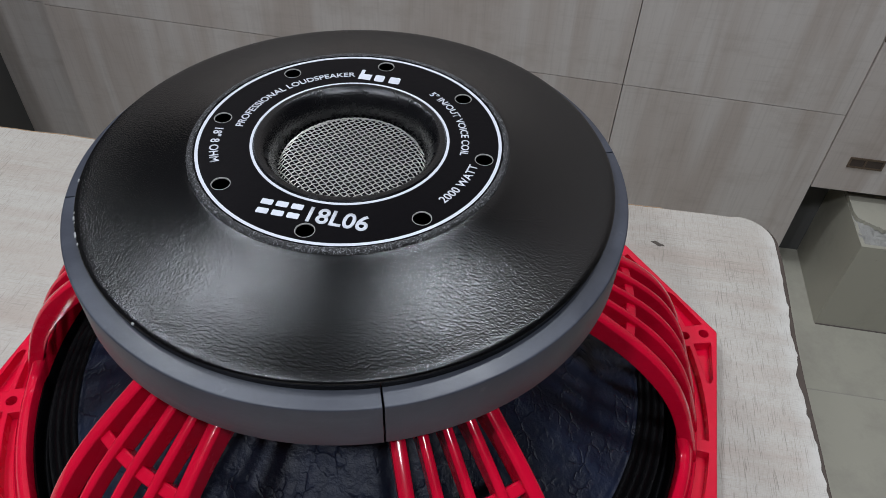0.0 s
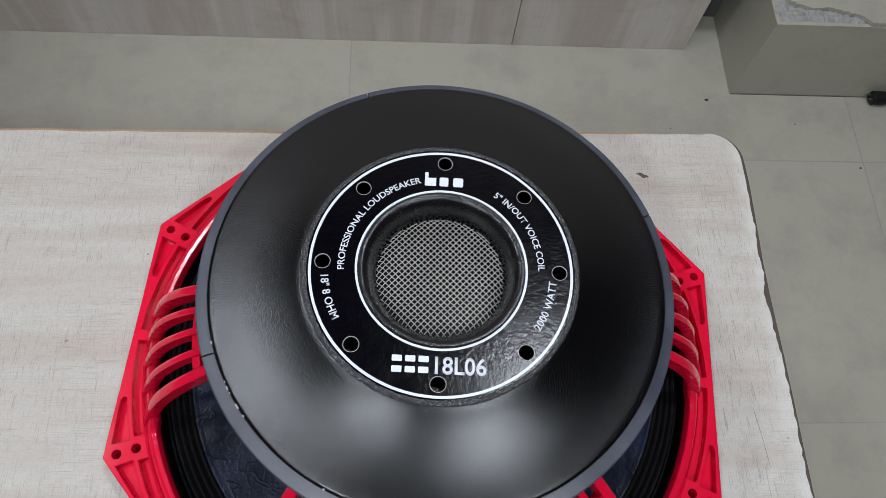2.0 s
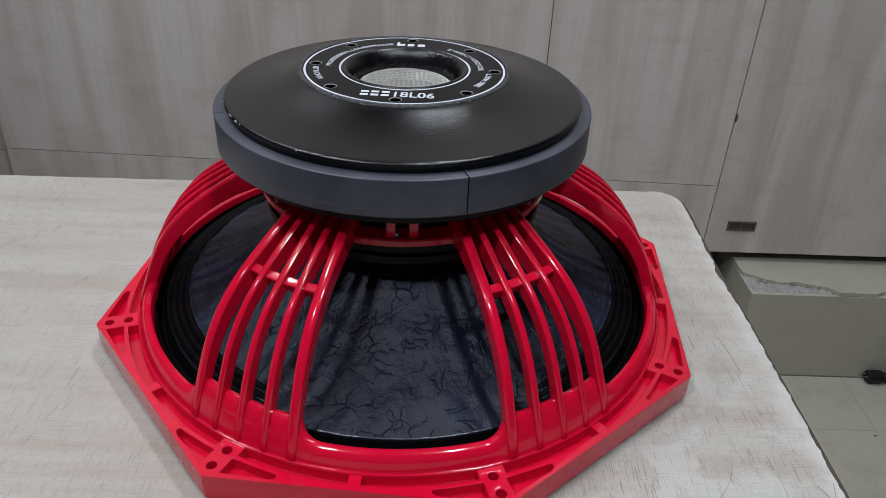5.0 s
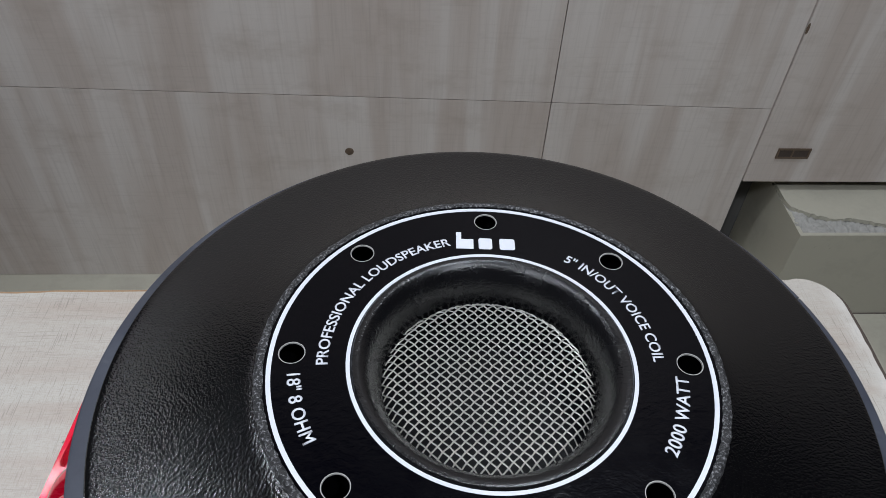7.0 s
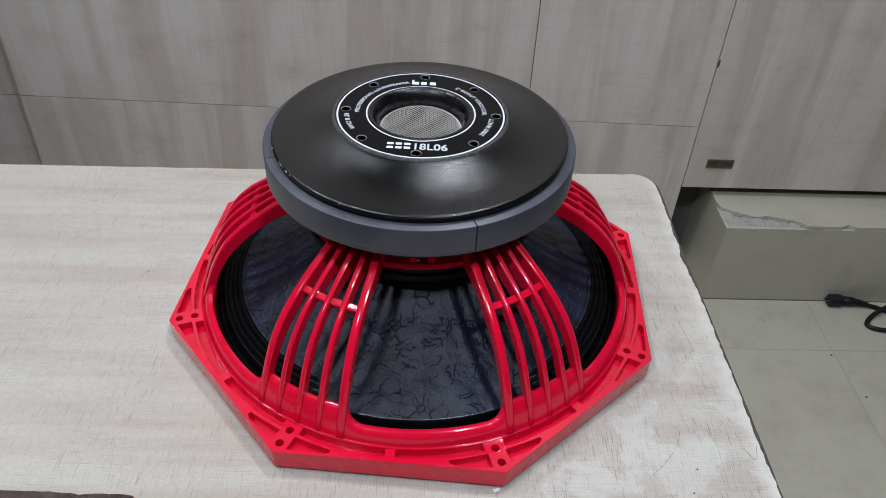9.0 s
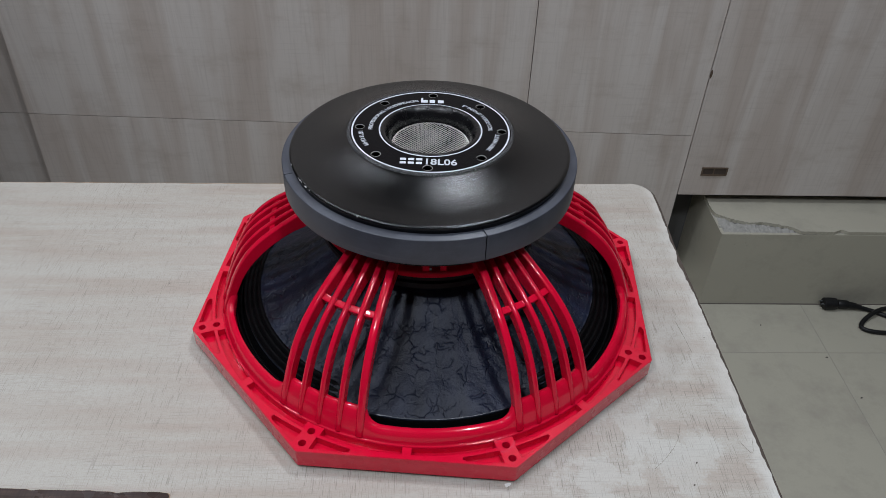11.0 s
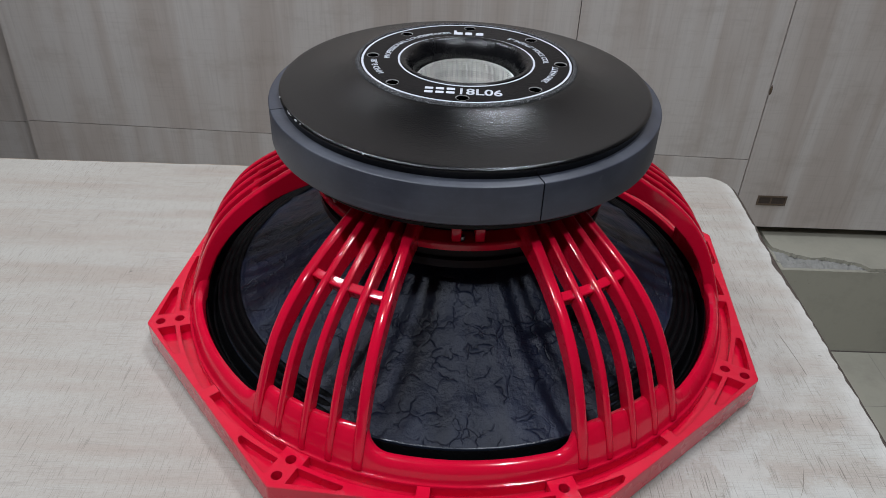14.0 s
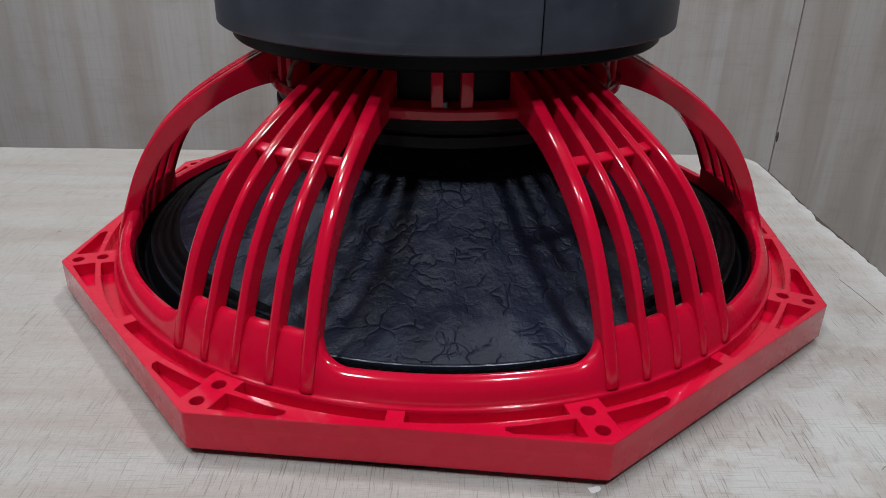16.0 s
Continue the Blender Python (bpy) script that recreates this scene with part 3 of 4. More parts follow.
part("laminate", outline_solid(table_edge(), [], -0.0012, 0.0), LAMINATE, table, smooth=False)
part("board", outline_solid([(x, y + (0.0034 if x < 0.2 and y > 0.1 else 0)) for x, y in table_edge(0.0008)[:-1]] + [(-1.0955, -0.95)], [], -0.020, -0.00125), MDF, table, "raw brown board edge", smooth=False)
edge = []
for k in range(120):
    y = -0.949 + 1.114 * k / 119
    edge.append((0.2839 - 0.0022 * math.exp(-((y - 0.07) / 0.07) ** 2) + 0.0011 * noise.noise((y * 9, 2, 2)) + 0.0004 * noise.noise((y * 60, 2, 2)), y))
for a in range(0, 82, 9):
    edge.append((0.2545 + 0.0287 * math.cos(radians(a)), 0.1865 + 0.0276 * math.sin(radians(a))))
part("edge_strip", outline_solid(edge + [(0.2545, 0.190), (0.262, 0.165), (0.262, -0.949)], [], -0.0212, -0.0016), CORE, table, "dark dirty board edge", smooth=False)
for x in (-1.02, 0.10):
    part("leg_panel", box(x, x + 0.02, -0.85, 0.08, FLOOR_Z, -0.0202), MDF, table, smooth=False)

# small marks on the table top: knocked-out chips, scratches, pale flecks
DENT = board_core("dark_worn_spot", (0.035, 0.028, 0.024), (0.10, 0.08, 0.065))
HAIR = board_core("brown_hair_crack", (0.12, 0.10, 0.08), (0.20, 0.17, 0.14))
FLECK = board_core("pale_scuff", (0.62, 0.62, 0.60), (0.72, 0.72, 0.70))
rnd = random.Random(11)


def spot(name, x, y, r, material, long=1.0, turn=0.0):
    pts = []
    for k in range(12):
        s = r * rnd.uniform(0.55, 1.1)
        px, py = s * long * math.cos(k * math.pi / 6), s * math.sin(k * math.pi / 6)
        c, d = math.cos(radians(turn)), math.sin(radians(turn))
        pts.append((x + px * c - py * d, y + px * d + py * c))
    part(name, outline_solid(pts, [], 0.00001, 0.00022), material, table, smooth=False)


def scratch(points, wide, material):
    line = smooth_line(points, 6 * len(points))
    left, right = [], []
    for k, (x, y) in enumerate(line):
        a, c = line[max(0, k - 1)], line[min(len(line) - 1, k + 1)]
        d = Vector((c[1] - y if k == 0 else c[1] - a[1], -(c[0] - a[0]))).normalized() * wide / 2 * rnd.uniform(0.6, 1.2) * (0.3 if k in (0, len(line) - 1) else 1)
        left.append((x + d.x, y + d.y))
        right.append((x - d.x, y - d.y))
    part("scratch", outline_solid(left + right[::-1], [], 0.00001, 0.00020), material, table, smooth=False)


for x, y, r, l, t in ((-0.121, -0.286, 0.0014, 2.2, 80), (0.023, -0.277, 0.0018, 1.3, 70), (-0.400, -0.1305, 0.0020, 1.2, 0), (-0.371, -0.148, 0.0016, 1.4, 30), (0.189, 0.169, 0.0024, 2.2, -20)):
    spot("chip", x, y, r, DENT, l, t)
for x, y in ((0.223, -0.199), (0.215, -0.220), (0.212, -0.257), (0.2136, -0.262), (0.265, -0.264), (0.268, -0.267)):
    spot("fleck", x, y, 0.0008, DENT, 1.6, 37)
spot("paint_flake", 0.0632, -0.2195, 0.0022, FLECK, 1.6, 20)
scratch([(0.2195, -0.1595), (0.2125, -0.177), (0.199, -0.1936), (0.186, -0.205)], 0.00026, HAIR)
scratch([(0.1356, -0.2307), (0.1368, -0.2467), (0.1432, -0.258)], 0.00026, HAIR)
scratch([(0.2665, -0.1786), (0.2732, -0.1895), (0.2819 - 0.004, -0.1752)], 0.00026, HAIR)
scratch([(0.249, -0.032), (0.252, -0.054), (0.254, -0.076)], 0.00026, HAIR)

# ---- the loudspeaker ----
speaker = tagged(new("loudspeaker"), "large red and black loudspeaker driver lying face down on the table", "loudspeaker")
basket = new("basket")
basket.parent = speaker
tagged(basket, "gloss red painted cast basket")
VERTEX, APOTHEM, RIM_R = 17.5, 0.2114, 0.2288


def octagon(r, soften=0.28):
    return [polar(r * (1 if abs(d) < 1e-9 else 0.9991), VERTEX + 45 * k + d) for k in range(8) for d in (-soften, 0, soften)]


bolts, pockets = [], []
for k in range(8):
    v = VERTEX + 45 * k
    for r in (0.2200, 0.2070):
        bolts.append(circle(*polar(r, v), 0.0032))
    for s in (1, -1):
        arc = [v + s * (2.3 + (21.4 - 2.3) * i / 14) for i in range(15)]
        ring = [polar(0.2004, a) for a in arc] + [polar(0.2072, a) for a in reversed(arc)]
        tri = [polar(0.2103, v + s * 1.9), polar(0.2222, v + s * 1.95), polar(0.2150, v + s * 9.4), polar(0.2128, v + s * 10.2), polar(0.2106, v + s * 10.1), polar(0.2103, v + s * 7.5), polar(0.2101, v + s * 4.5)]
        pockets += [ring[::s], tri[::s]]
inner = [polar(0.190, 3 * k) for k in range(120)]
bm = outline_solid(octagon(RIM_R), [inner, *bolts, *pockets], 0.0155, 0.0225)
outline_solid(octagon(RIM_R), [inner, *bolts], 0.0042, 0.0155, bm)
bmesh.ops.remove_doubles(bm, verts=bm.verts, dist=1e-6)
rim = part("rim", bm, RED, basket)

GROUP, WINDOW = -57.2, -87.2


def sill(angle):
    """Height of the basket wall at an angle: low in the windows, high between the ribs."""
    d = abs((angle - WINDOW + 30) % 60 - 30)
    s = max(0.0, min(1.0, (d - 14.2) / 4.2))
    return 0.0352 + 0.0118 * (1 - math.sqrt(max(0.0, 1 - s * s)))


bm = bmesh.new()
rings = []
for k in range(480):
    a = k * 0.75
    h = sill(a)
    ro = 0.2010 - 0.45 * (h - 0.0225)
    prof = [(0.2003, 0.0150), (0.2003, 0.0229), (0.2000, 0.0234), (0.1993, 0.0235), (0.1988, 0.0238), (0.1984, 0.0247), ((0.1986 + ro) / 2 + 0.0006, 0.55 * h + 0.45 * 0.0225), (ro + 0.0004, h - 0.0026), (ro - 0.0012, h - 0.0007), (ro - 0.0032, h), (ro - 0.0054, h - 0.0008), (ro - 0.0062, h - 0.003), (0.1880, 0.0215), (0.1880, 0.0100)]
    rings.append([bm.verts.new(polar(r, a, z)) for r, z in prof])
for k in range(480):
    p, q = rings[k], rings[(k + 1) % 480]
    for i in range(len(p) - 1):
        bm.faces.new((p[i], q[i], q[i + 1], p[i + 1]))
part("collar", bm, RED, basket)

CREST = [(0.092, 0.1400), (0.104, 0.1352), (0.116, 0.1292), (0.130, 0.1213), (0.144, 0.1127), (0.156, 0.1040), (0.167, 0.0935), (0.1765, 0.0810), (0.1845, 0.0665), (0.1905, 0.0520), (0.1955, 0.0390), (0.1984, 0.0305), (0.1998, 0.0245)]
INNER = [(0.092, 0.1180), (0.104, 0.1168), (0.116, 0.1135), (0.128, 0.1085), (0.139, 0.1020), (0.149, 0.0945), (0.157, 0.0860), (0.165, 0.0750), (0.172, 0.0620), (0.1775, 0.0490), (0.1820, 0.0380), (0.1850, 0.0290), (0.1870, 0.0232)]

# how much of that depth the edge ribs and the slimmer middle ribs keep on their way down
STOUT = (1.0, 1.0, 1.0, 1.0, 1.0, 0.98, 0.90, 0.78, 0.68, 0.64, 0.64, 0.64, 0.64)
SLIM = (1.0, 1.0, 1.0, 0.95, 0.88, 0.80, 0.72, 0.66, 0.64, 0.64, 0.64, 0.64, 0.64)


def rib_mesh(wide, keeps):
    bm = bmesh.new()
    rows = []
    inner_line = [(c[0] + (i[0] - c[0]) * k, c[1] + (i[1] - c[1]) * k) for c, i, k in zip(CREST, INNER, keeps)]
    for (rc, zc), (ri, zi) in zip(smooth_line(CREST, 34), smooth_line(inner_line, 34)):
        d = Vector((rc - ri, zc - zi)).normalized()
        h, e = wide / 2, 0.0011
        sec = [(ri, zi, -h * 0.9), (rc - d.x * e, zc - d.y * e, -h), (rc - d.x * e * 0.3, zc - d.y * e * 0.3, -h + e * 0.7), (rc, zc, -h + e * 1.7), (rc, zc, h - e * 1.7), (rc - d.x * e * 0.3, zc - d.y * e * 0.3, h - e * 0.7), (rc - d.x * e, zc - d.y * e, h), (ri, zi, h * 0.9)]
        rows.append([bm.verts.new((r, s, z)) for r, z, s in sec])
    n = len(rows[0])
    for a, b in zip(rows, rows[1:]):
        for i in range(n):
            j = (i + 1) % n
            bm.faces.new((a[i], b[i], b[j], a[j]))
    bm.faces.new(rows[0])
    bm.faces.new(rows[-1][::-1])
    return bm


thin, thick = part("rib", rib_mesh(0.0045, SLIM), RED, basket), part("rib", rib_mesh(0.0064, STOUT), RED, basket)
bar = part("crossbar", lathe([(0.1380, 0.1029), (0.1430, 0.1005), (0.1436, 0.1010), (0.1465, 0.1074), (0.1463, 0.1081), (0.1457, 0.1085), (0.1420, 0.1102), (0.1413, 0.1100)], 16, -10.7, 21.4), RED, basket)
for g in range(6):
    for k, d in enumerate((-10.7, -5.35, 0, 5.35, 10.7)):
        turned(thick if k in (0, 4) else thin, GROUP + 60 * g + d)
    turned(bar, GROUP + 60 * g)
for o in (thin, thick, bar):
    bpy.data.objects.remove(o)

part("neck", lathe([(0.0905, 0.1166), (0.1006, 0.1172), (0.1029, 0.1182), (0.1031, 0.1222), (0.1022, 0.1234), (0.0945, 0.1232), (0.0925, 0.1245), (0.0905, 0.1245)], 144), RED, basket)
part("shoulder", lathe([(0.0905, 0.1420), (0.1040, 0.1420), (0.1040, 0.1462), (0.0905, 0.1462)], 144), RED, basket)
part("coil_housing", lathe([(0.0800, 0.1150), (0.0903, 0.1150), (0.0903, 0.1463), (0.0800, 0.1463)], 120), STEEL_BLACK, speaker, "black steel coil housing")
post = part("post", box(0.0900, 0.1010, -0.0030, 0.0030, 0.1228, 0.1425, 0.0006), RED, basket)
for g in range(6):
    for d in (-92.0, -83.8):
        turned(post, d + 60 * g)
bpy.data.objects.remove(post)

part("gasket", lathe([(0.1900, 0.0), (0.2085, 0.0), (0.2085, 0.0042), (0.1900, 0.0042)], 120), RUBBER, speaker, "black foam gasket")
part("spider_ring", lathe([(0.0900, 0.1166), (0.0990, 0.1166), (0.0990, 0.1118), (0.0974, 0.1112), (0.0974, 0.1094), (0.1000, 0.1088), (0.1000, 0.1034), (0.0900, 0.1034)], 120), STEEL_BLACK, speaker)


def cone_mesh():
    bm = bmesh.new()
    rings = []
    for i in range(96):
        s = i / 95
        r = 0.062 + 0.1160 * s
        z = 0.1010 - 0.0700 * s - 0.0070 * math.sin(math.pi * s)
        ring = []
        for k in range(240):
            a = 1.5 * k
            x, y = polar(r, a)
            w = 0.0011 * noise.noise((x * 38, y * 38, 1)) + 0.0006 * noise.noise((x * 110, y * 110, 4))
            w += 0.0016 * noise.noise((a * 0.19, r * 12, 9))
            fold = 0.0003 * min(1.0, max(0.0, abs((a + 87.2 + 180) % 360 - 180) / 20 - 1.5)) * math.sin((r - 0.158) / 0.0045 * 2 * math.pi) if r > 0.158 else 0.0
            ring.append(bm.verts.new((x, y, z + fold + w * min(1, 4 * s, 6 * (1 - s)))))
        rings.append(ring)
    for p, q in zip(rings, rings[1:]):
        for k in range(240):
            bm.faces.new((p[k], q[k], q[(k + 1) % 240], p[(k + 1) % 240]))
    return bm


part("cone", cone_mesh(), PAPER, speaker, "black wrinkled coated paper cone")
bm = bmesh.new()
rings = []
for k in range(201):
    a = -66.0 + 318.0 * k / 200
    fade = min(1.0, k / 10, (200 - k) / 10)
    ring = []
    for i in range(43):
        r = 0.1628 + 0.0162 * i / 42
        f = (r - 0.062) / 0.116
        ring.append(bm.verts.new(polar(r, a, 0.1010 - 0.0700 * f - 0.0070 * math.sin(math.pi * f) - 0.0020 + fade * (0.0028 + 0.0015 * abs(math.sin(math.pi * 3.5 * i / 42))))))
    rings.append(ring)
for p, q in zip(rings, rings[1:]):
    for i in range(42):
        bm.faces.new((p[i], q[i], q[i + 1], p[i + 1]))
part("ridged_surround", bm, CLOTH, speaker, "black ridged cloth surround")
# black ring added to stand for the shade low inside the red basket wall
part("lining", lathe([(0.1850, 0.0150), (0.1879, 0.0150), (0.1879, 0.0230), (0.1880, 0.0290), (0.1866, 0.0305), (0.1858, 0.0290), (0.1852, 0.0230)], 160), CLOTH, speaker, "added black ring that darkens the basket's inner wall")
surround = []
for i in range(61):
    s = i / 60
    surround.append((0.1770 + 0.0125 * s, 0.0300 - 0.0085 * min(1, s * 3) + 0.0018 * abs(math.sin(math.pi * 3 * s))))
BEAD = board_core("glossy_black_glue", (0.006, 0.009, 0.018), (0.020, 0.027, 0.042))
BEAD.node_tree.nodes["Principled BSDF"].inputs["Roughness"].default_value = 0.28
part("cone_edge", lathe([(0.1752, 0.0296), (0.1758, 0.0304), (0.1767, 0.0309), (0.1777, 0.0308), (0.1785, 0.0301), (0.1787, 0.0290), (0.1780, 0.0270), (0.1752, 0.0270)], 160), BEAD, speaker, "glossy black rolled cone edge")
part("surround", lathe(surround + [(0.1895, 0.016), (0.1770, 0.016)], 160), CLOTH, speaker, "black pleated cloth surround")

magnet = new("magnet")
magnet.parent = speaker
magnet.location.z = -0.0018 * U
part("top_plate", lathe([(0.030, 0.1464), (0.1195, 0.1464), (0.1207, 0.1476), (0.1207, 0.1538), (0.1200, 0.1545), (0.030, 0.1545)], 160), STEEL_BLACK, magnet, "black steel top plate")
seg = part("ferrite_segment", lathe([(0.060, 0.1545), (0.1276, 0.1545), (0.1284, 0.1553), (0.1284, 0.1782), (0.1282, 0.1787), (0.1277, 0.1790), (0.060, 0.1790)], 48, 0.17, 89.66), FERRITE, magnet, "grey ferrite segment")
for k in range(4):
    turned(seg, -71 + 90 * k)
bpy.data.objects.remove(seg)

cover = []  # a bell: flat at the outer edge, steep at the plate
for k in range(17):
    f = k / 16
    cover.append((0.1190 - 0.0470 * f, 0.1858 + 0.0470 * (0.10 * f + 0.38 * f ** 2.2 / 2.2)))
part("back_cover", lathe([(0.034, 0.1791), (0.1200, 0.1791), (0.1200, 0.1826), (0.1209, 0.1829), (0.1213, 0.1836), (0.1212, 0.1846), (0.1205, 0.1854), *cover, (0.0708, 0.1988), (0.0702, 0.1975), (0.0700, 0.1880), (0.034, 0.1880)], 200), COAT, magnet, "black leather-textured cast cover")

WORN = board_core("worn_pale_metal", (0.20, 0.20, 0.20), (0.42, 0.42, 0.42))
for a, w, r in ((-152.6, 0.5, 0.1206), (-151.2, 0.9, 0.1210), (-149.6, 0.4, 0.1207), (-146.4, 1.3, 0.1211), (-143.2, 0.5, 0.1209), (-163.0, 0.7, 0.1211), (-118.0, 0.5, 0.1211)):
    part("worn_edge", lathe([(r - 0.0005, 0.1853), (r, 0.1854), (r + 0.0004, 0.1849), (r, 0.1845)], 4, a, w), WORN, magnet, "scuffed bare metal on the cover's edge")

PLATE = -2.73  # turn of the printed plate
plate = new("nameplate")
plate.parent = speaker
plate.matrix_basis = pose(0, 0, -0.0012 * U, 0, 0, PLATE)
tagged(plate, "glossy black printed ring plate")
holes8 = [circle(*polar(0.0610, 90 + 45 * k), 0.0039, 24) for k in range(8)]
PZ = 0.1990
part("plate_ring", outline_solid([polar(0.0692, 2 * k) for k in range(180)], [[polar(0.0432, 3 * k) for k in range(120)], *holes8], 0.1975, PZ), GLOSS, plate, smooth=False)
bm = lathe([(0.0689, 0.1960), (0.0712, 0.1960), (0.0718, 0.1981), (0.0713, 0.1991), (0.0704, 0.1997), (0.0696, 0.1998), (0.0689, 0.1993)], 720)
for v in bm.verts:  # torn, crumbly edge of the punched ring
    if v.co.z > 0.197:
        w = noise.noise(v.co * 900) + 0.7 * noise.noise(v.co * 2300)
        v.co += Vector((v.co.x, v.co.y, 0)).normalized() * (0.00035 * noise.noise(v.co * 700 + Vector((3, 1, 7)))) + Vector((0, 0, 0.00032 * w))
part("plate_edge", bm, CHIPPED, plate, "chipped rough edge")
RAW = board_core("raw_punched_edge", (0.16, 0.16, 0.155), (0.42, 0.41, 0.39))
lip = part("hole_edge", lathe([(0.00375, PZ - 0.0004), (0.0040, PZ - 0.0004), (0.0041, PZ + 0.0001), (0.00385, PZ + 0.0001)], 32), RAW, plate, "raw punched edge")
for k in range(8):
    x, y = polar(0.0610, 90 + 45 * k)
    o = lip.copy()
    scene.collection.objects.link(o)
    o.location = (x * U, y * U, 0)
bpy.data.objects.remove(lip)
for r0, r1 in ((0.0433, 0.0445), (0.0666, 0.0680)):
    part("white_ring", lathe([(r0, PZ), (r1, PZ), (r1, PZ + 0.00012), (r0, PZ + 0.00012)], 200), WHITE, plate, "white printed ring")
throat = [(0.0432, 0.1960), (0.0432, 0.1990), (0.0425, 0.1998), (0.0412, 0.2000), (0.0398, 0.1994), (0.0382, 0.1978), (0.0366, 0.1952), (0.0352, 0.1922), (0.0343, 0.1890), (0.0338, 0.1835), (0.0432, 0.1840)]
part("throat", lathe(throat, 120), LIP, plate, "rounded black vent throat")

PRINT = 0.00012


def round_text(text, size, r, start, end, outward):
    """Words bent round the axis from one angle to another; their tops point outward or inward."""
    bm = lettering(text, size)
    x0, x1 = extent(bm)
    for v in bm.verts:
        s = (v.co.x - x0) / (x1 - x0)
        a = start + (end - start) * s
        rr = r + (v.co.y - size * 0.35) * (1 if outward else -1)
        v.co.x, v.co.y = polar(rr, a)
    return part("lettering", raise_print(bm, PZ, PRINT), WHITE, plate, smooth=False)


round_text("PROFESSIONAL LOUDSPEAKER", 0.0050, 0.0517, 184.5, 104.5, True)
round_text("5\" IN/OUT VOICE COIL", 0.0050, 0.0517, 58.0, 0.5, True)
round_text("18\" 8 OHM", 0.0056, 0.0598, 187.3, 210.5, False)
round_text("2000 WATT", 0.0056, 0.0575, -32.7, -4.8, False)
bm = lettering("18L06", 0.0120, 0.020)
x0, x1 = extent(bm)
for v in bm.verts:
    v.co.x, v.co.y = -0.0018 + (v.co.x - x0) / (x1 - x0) * 0.0252, -0.0558 + v.co.y
part("lettering", raise_print(bm, PZ, PRINT), WHITE, plate, smooth=False)


def bar_shape(x0, x1, y0, y1, r=0.0008):
    pts = []
    for cx, cy, a0 in ((x1 - r, y1 - r, 0), (x0 + r, y1 - r, 90), (x0 + r, y0 + r, 180), (x1 - r, y0 + r, 270)):
        pts += [(cx + r * math.cos(radians(a0 + d)), cy + r * math.sin(radians(a0 + d))) for d in (0, 30, 60, 90)]
    return pts


for k in range(3):  # plain bars in place of a brand
    x = -0.0229 + 0.0065 * k
    bm = outline_solid(bar_shape(x, x + 0.0050, -0.0558, -0.0527, 0.0005), [], PZ, PZ + PRINT)
    outline_solid(bar_shape(x, x + 0.0050, -0.0504, -0.0473, 0.0005), [], PZ, PZ + PRINT, bm)
    part("plain_mark", bm, WHITE, plate, smooth=False)
low, high = 0.0470, 0.0524  # plain blocks opposite, the first with a raised corner
marks = (
    [(-0.0107, low), (-0.0046, low), (-0.0046, high - 0.0006), (-0.0089, high - 0.0006), (-0.0089, high + 0.0028), (-0.0107, high + 0.0028)],
    bar_shape(-0.0028, 0.0020, low, high, 0.0008),
    bar_shape(0.0046, 0.0100, low, high, 0.0008),
)
for pts in marks:
    part("plain_mark", outline_solid(pts, [], PZ, PZ + PRINT), WHITE, plate, smooth=False)


def woven_mesh(radius, pitch, wire, z):
    """Two sets of wires that pass over and under one another, cut to a round."""
    bm = bmesh.new()
    n = int(radius / pitch)
    for along in (0, 1):
        for i in range(-n, n + 1):
            off = i * pitch
            half = math.sqrt(max(0, radius ** 2 - off ** 2))
            m = max(2, int(4 * half / pitch))
            rows = []
            for k in range(m + 1):
                s = -half + 2 * half * k / m
                lift = -0.0035 * (max(0, math.hypot(s, off) / radius - 0.86) / 0.14) ** 2 + 0.5 * wire * math.cos(math.pi * s / pitch) * (1 if (i + along) % 2 else -1)
                p = (s, off) if along == 0 else (off, s)
                side = (0, 1) if along == 0 else (1, 0)
                h = wire / 2
                rows.append([bm.verts.new((p[0] + side[0] * dx, p[1] + side[1] * dx, z + lift + dz)) for dx, dz in ((-h, 0), (0, h), (h, 0), (0, -h))])
            for a, b in zip(rows, rows[1:]):
                for j in range(4):
                    bm.faces.new((a[j], b[j], b[(j + 1) % 4], a[(j + 1) % 4]))
    bmesh.ops.rotate(bm, cent=(0, 0, 0), matrix=Matrix.Rotation(radians(47), 3, "Z"), verts=bm.verts)
    return bm


part("pole_piece", lathe([(0.0, 0.1560), (0.0590, 0.1560), (0.0590, 0.1640), (0.0345, 0.1660), (0.0, 0.1660)], 60), STEEL_BLACK, magnet)
part("wire_mesh", woven_mesh(0.0339, 0.0024, 0.00056, 0.1882), WIRE, plate, "woven steel wire mesh")

BRAID = board_core("pale_braided_wire", (0.22, 0.10, 0.09), (0.42, 0.30, 0.28))
for a in (-141.0, -33.5):
    s = 1 if a < -90 else -1
    line = [polar(0.0960, a, 0.1395), polar(0.1010, a - 0.5 * s, 0.1340), polar(0.1025, a - 1.5 * s, 0.1275), polar(0.1000, a - 2.5 * s, 0.1215), polar(0.0960, a - 3.0 * s, 0.1140), polar(0.0930, a - 2.5 * s, 0.1060), polar(0.0900, a, 0.0960), polar(0.0880, a, 0.0885)]
    part("lead_wire", tube(line, 0.0013, 8), BRAID, speaker, "pale braided lead wire")
nub = part("screw", lathe([(0, 0.1262), (0.0016, 0.1262), (0.0018, 0.1232), (0, 0.1232)], 12), STEEL, speaker)
for v in nub.data.vertices:
    v.co.y -= 0.0985 * U

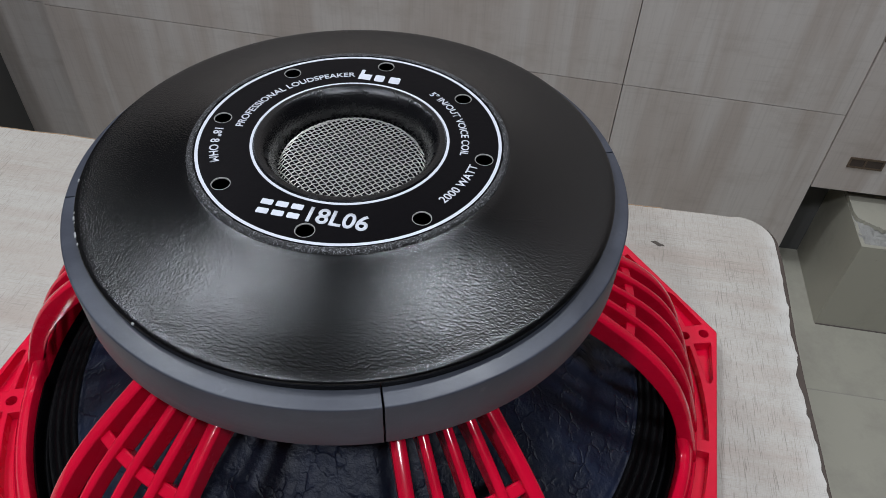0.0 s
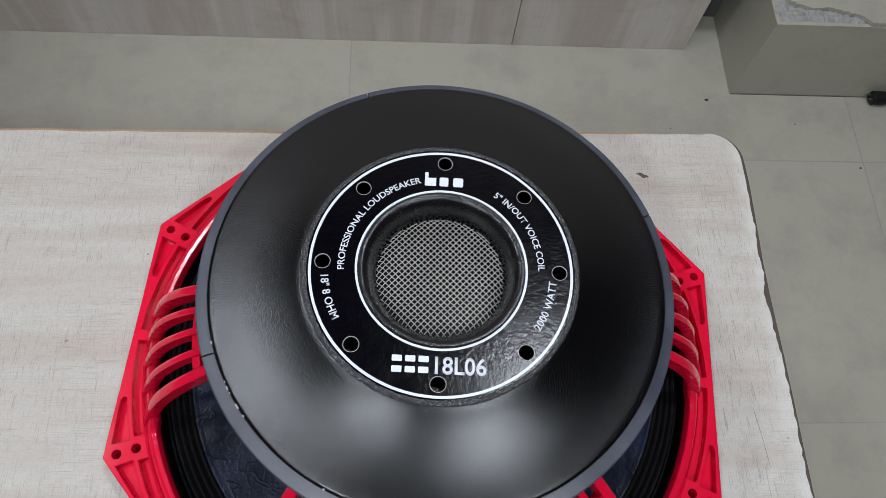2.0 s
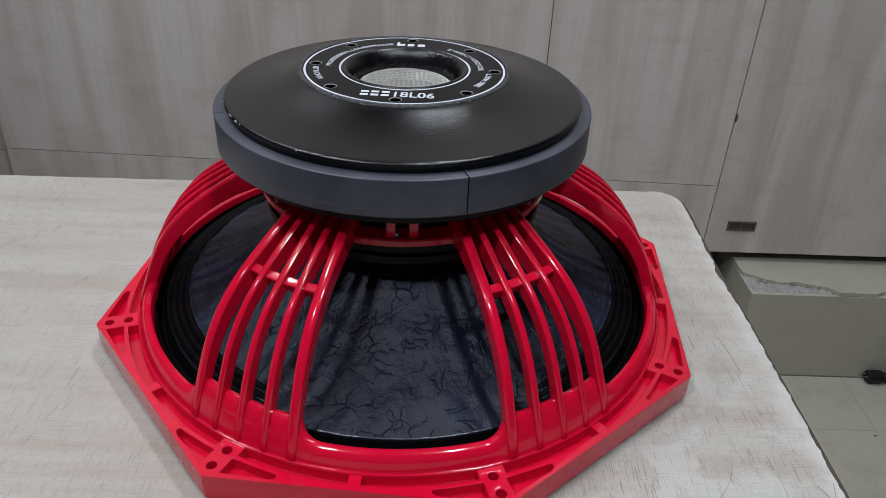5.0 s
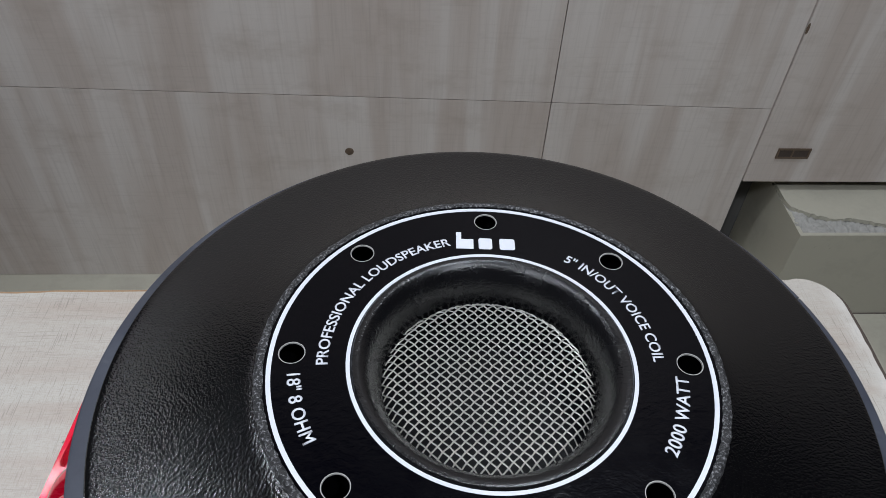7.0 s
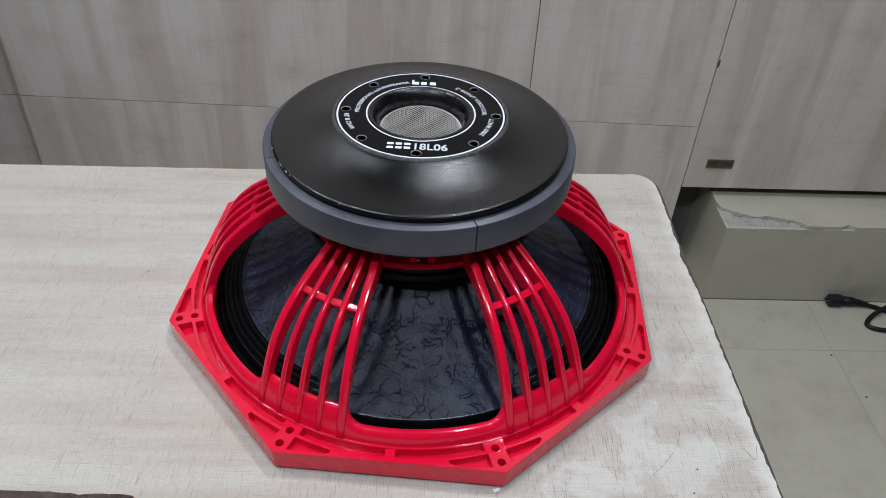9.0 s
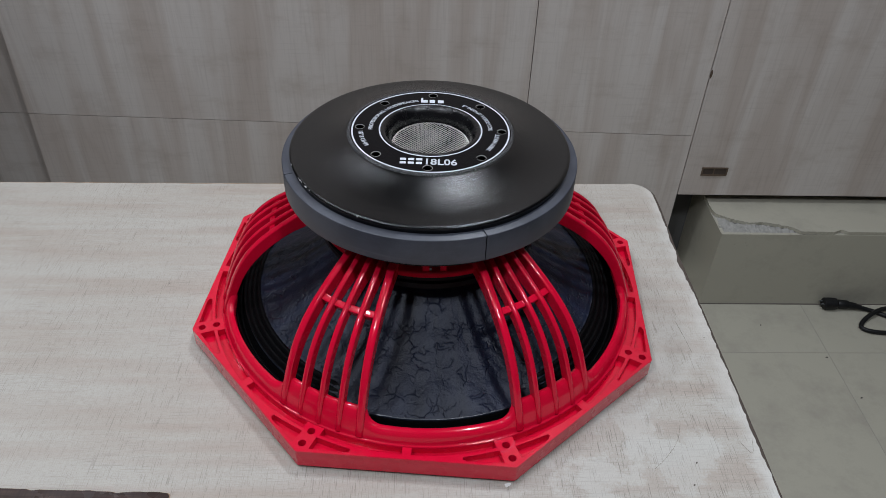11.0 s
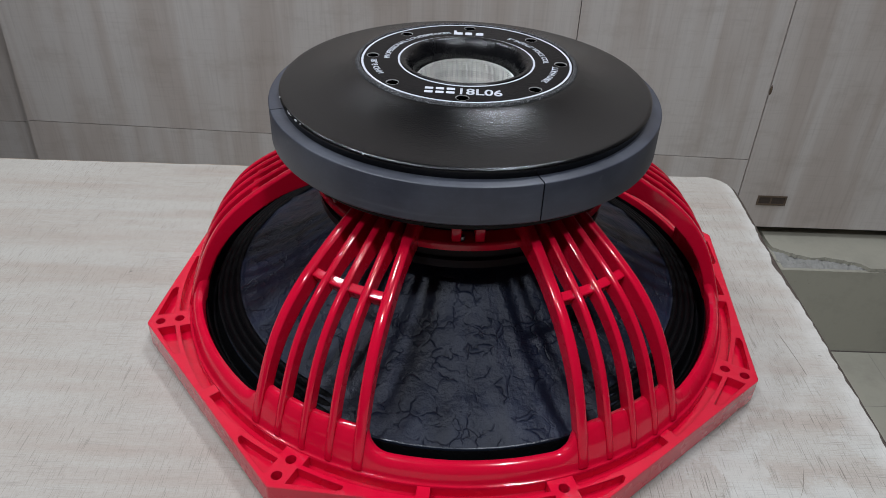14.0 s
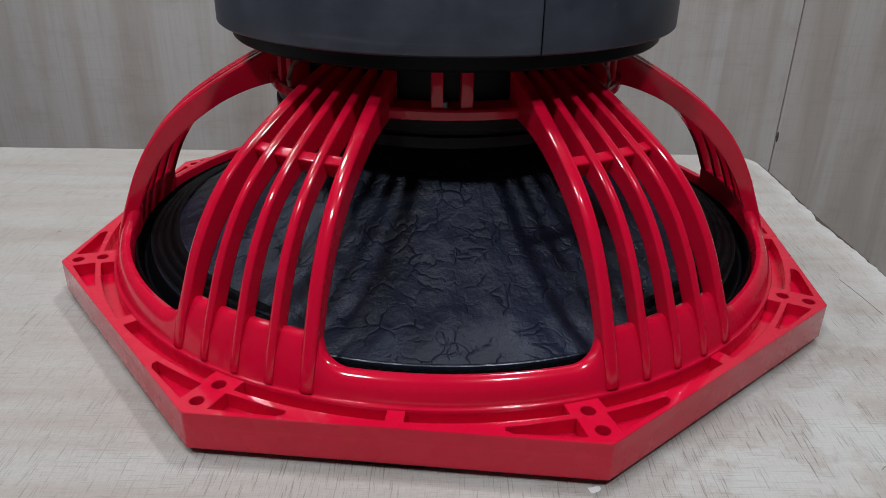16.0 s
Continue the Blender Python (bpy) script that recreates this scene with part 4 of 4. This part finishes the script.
# ---- the dark board on stand-offs ----
stand = tagged(new("display_board"), "dark brown wood-grain laminate board on steel stand-offs above the table", "board")
rnd = random.Random(3)
edge = [(-0.1795 + 0.0006 * rnd.uniform(-1, 1), -0.62 + 0.345 * k / 30) for k in range(30)]
edge = [(x - 0.0038 * max(0.0, (y + 0.34) / 0.08) * (y > -0.34), y) for x, y in edge]
edge += [(-0.1838, -0.2628), (-0.1843, -0.2600), (-0.1858, -0.2586)]
for k in range(1, 61):
    x = -0.1862 - 0.005 * k
    y = -0.2580 + 0.0036 * min(1.0, k / 24) + 0.0004 * rnd.uniform(-1, 1) - (0.0016 if k == 7 else 0.0009 if k in (6, 19) else 0)
    edge.append((x, y))
edge.append((-0.487, -0.62))


def inset(pts, d, ragged=0.0, seed=1):
    """The same outline drawn in from its free right and far edges, evenly or raggedly."""
    r = random.Random(seed)
    out, step = [], 0.0
    for i, (x, y) in enumerate(pts):
        if i % 3 == 0:
            step = r.uniform(0, ragged)
        right, far = x > -0.19, y > -0.262
        out.append((x - (d + step) * right, y - (d + step * 0.4) * far))
    return out


part("face", outline_solid(edge, [], 0.0504, 0.0510), DARK, stand, smooth=False)
part("veneer_edge", outline_solid(inset(edge, -0.0005), [], 0.0496, 0.05035), MDF, stand, "thin tan broken veneer edge", smooth=False)
part("core", outline_solid(inset(edge, 0.0008, 0.0035, 4), [], 0.0395, 0.04955), CORE, stand, "ragged dark board edge", smooth=False)
part("under_layer", outline_solid(inset(edge, 0.006, 0.006, 9), [], 0.0330, 0.03945), CORE, stand, smooth=False)
cap = part("stand_off", lathe([(0, 0.0), (0.0080, 0.0), (0.0080, 0.0329), (0.0055, 0.0329), (0.0055, 0.0512), (0.0108, 0.0512), (0.0110, 0.0518), (0.0110, 0.0532), (0.0105, 0.0536), (0.0105, 0.0544), (0.0110, 0.0548), (0.0110, 0.0562), (0.0103, 0.0572), (0, 0.0574)], 64), STEEL, stand, "brushed steel stand-off cap")
spots = ((-0.2318, -0.3000), (-0.2318, -0.575), (-0.44, -0.3000), (-0.44, -0.575))
for x, y in spots:
    o = cap.copy()
    scene.collection.objects.link(o)
    o.location = (x * U, y * U, 0)
bpy.data.objects.remove(cap)

# ---- the power lead on the floor ----
lead = tagged(new("power_lead"), "black power lead with a moulded plug lying on the tiled floor", "power lead")
zf = FLOOR_Z
part("plug_head", tube([(1.042, 0.824, zf + 0.0165), (1.045, 0.824, zf + 0.0165), (1.060, 0.8235, zf + 0.0165), (1.074, 0.823, zf + 0.0165), (1.078, 0.823, zf + 0.0165)], (0.0125, 0.0155, 0.0160, 0.0155, 0.0120), 18), RUBBER, lead, "moulded black plug")
part("grip", tube([(1.077, 0.823, zf + 0.0165), (1.082, 0.8225, zf + 0.0165), (1.104, 0.820, zf + 0.0160), (1.108, 0.8195, zf + 0.0155)], (0.0095, 0.0118, 0.0112, 0.0092), 14), RUBBER, lead)
part("strain_relief", tube([(1.107, 0.8195, zf + 0.0155), (1.122, 0.818, zf + 0.0140), (1.142, 0.815, zf + 0.0105)], (0.0092, 0.0085, 0.0062), 12), RUBBER, lead)
for dx in (-0.006, 0.006):
    part("pin", tube([(1.043, 0.824 + dx, zf + 0.019), (1.033, 0.825 + dx, zf + 0.019)], 0.0016, 8), STEEL, lead)
cable = smooth_line([(1.138, 0.816), (1.168, 0.808), (1.200, 0.788), (1.238, 0.776), (1.266, 0.795), (1.250, 0.822), (1.205, 0.808), (1.162, 0.7915), (1.1286, 0.770), (1.1136, 0.7502), (1.122, 0.738), (1.1427, 0.7315), (1.180, 0.728), (1.26, 0.725), (1.5, 0.68), (1.8, 0.60), (2.3, 0.45)], 130)
part("cable", tube([(x, y, zf + 0.0060 + 0.0125 * max(0, 1 - abs(i - 52) / 14) + 0.0045 * max(0, 1 - i / 8)) for i, (x, y) in enumerate(cable)], 0.0058, 10), RUBBER, lead)
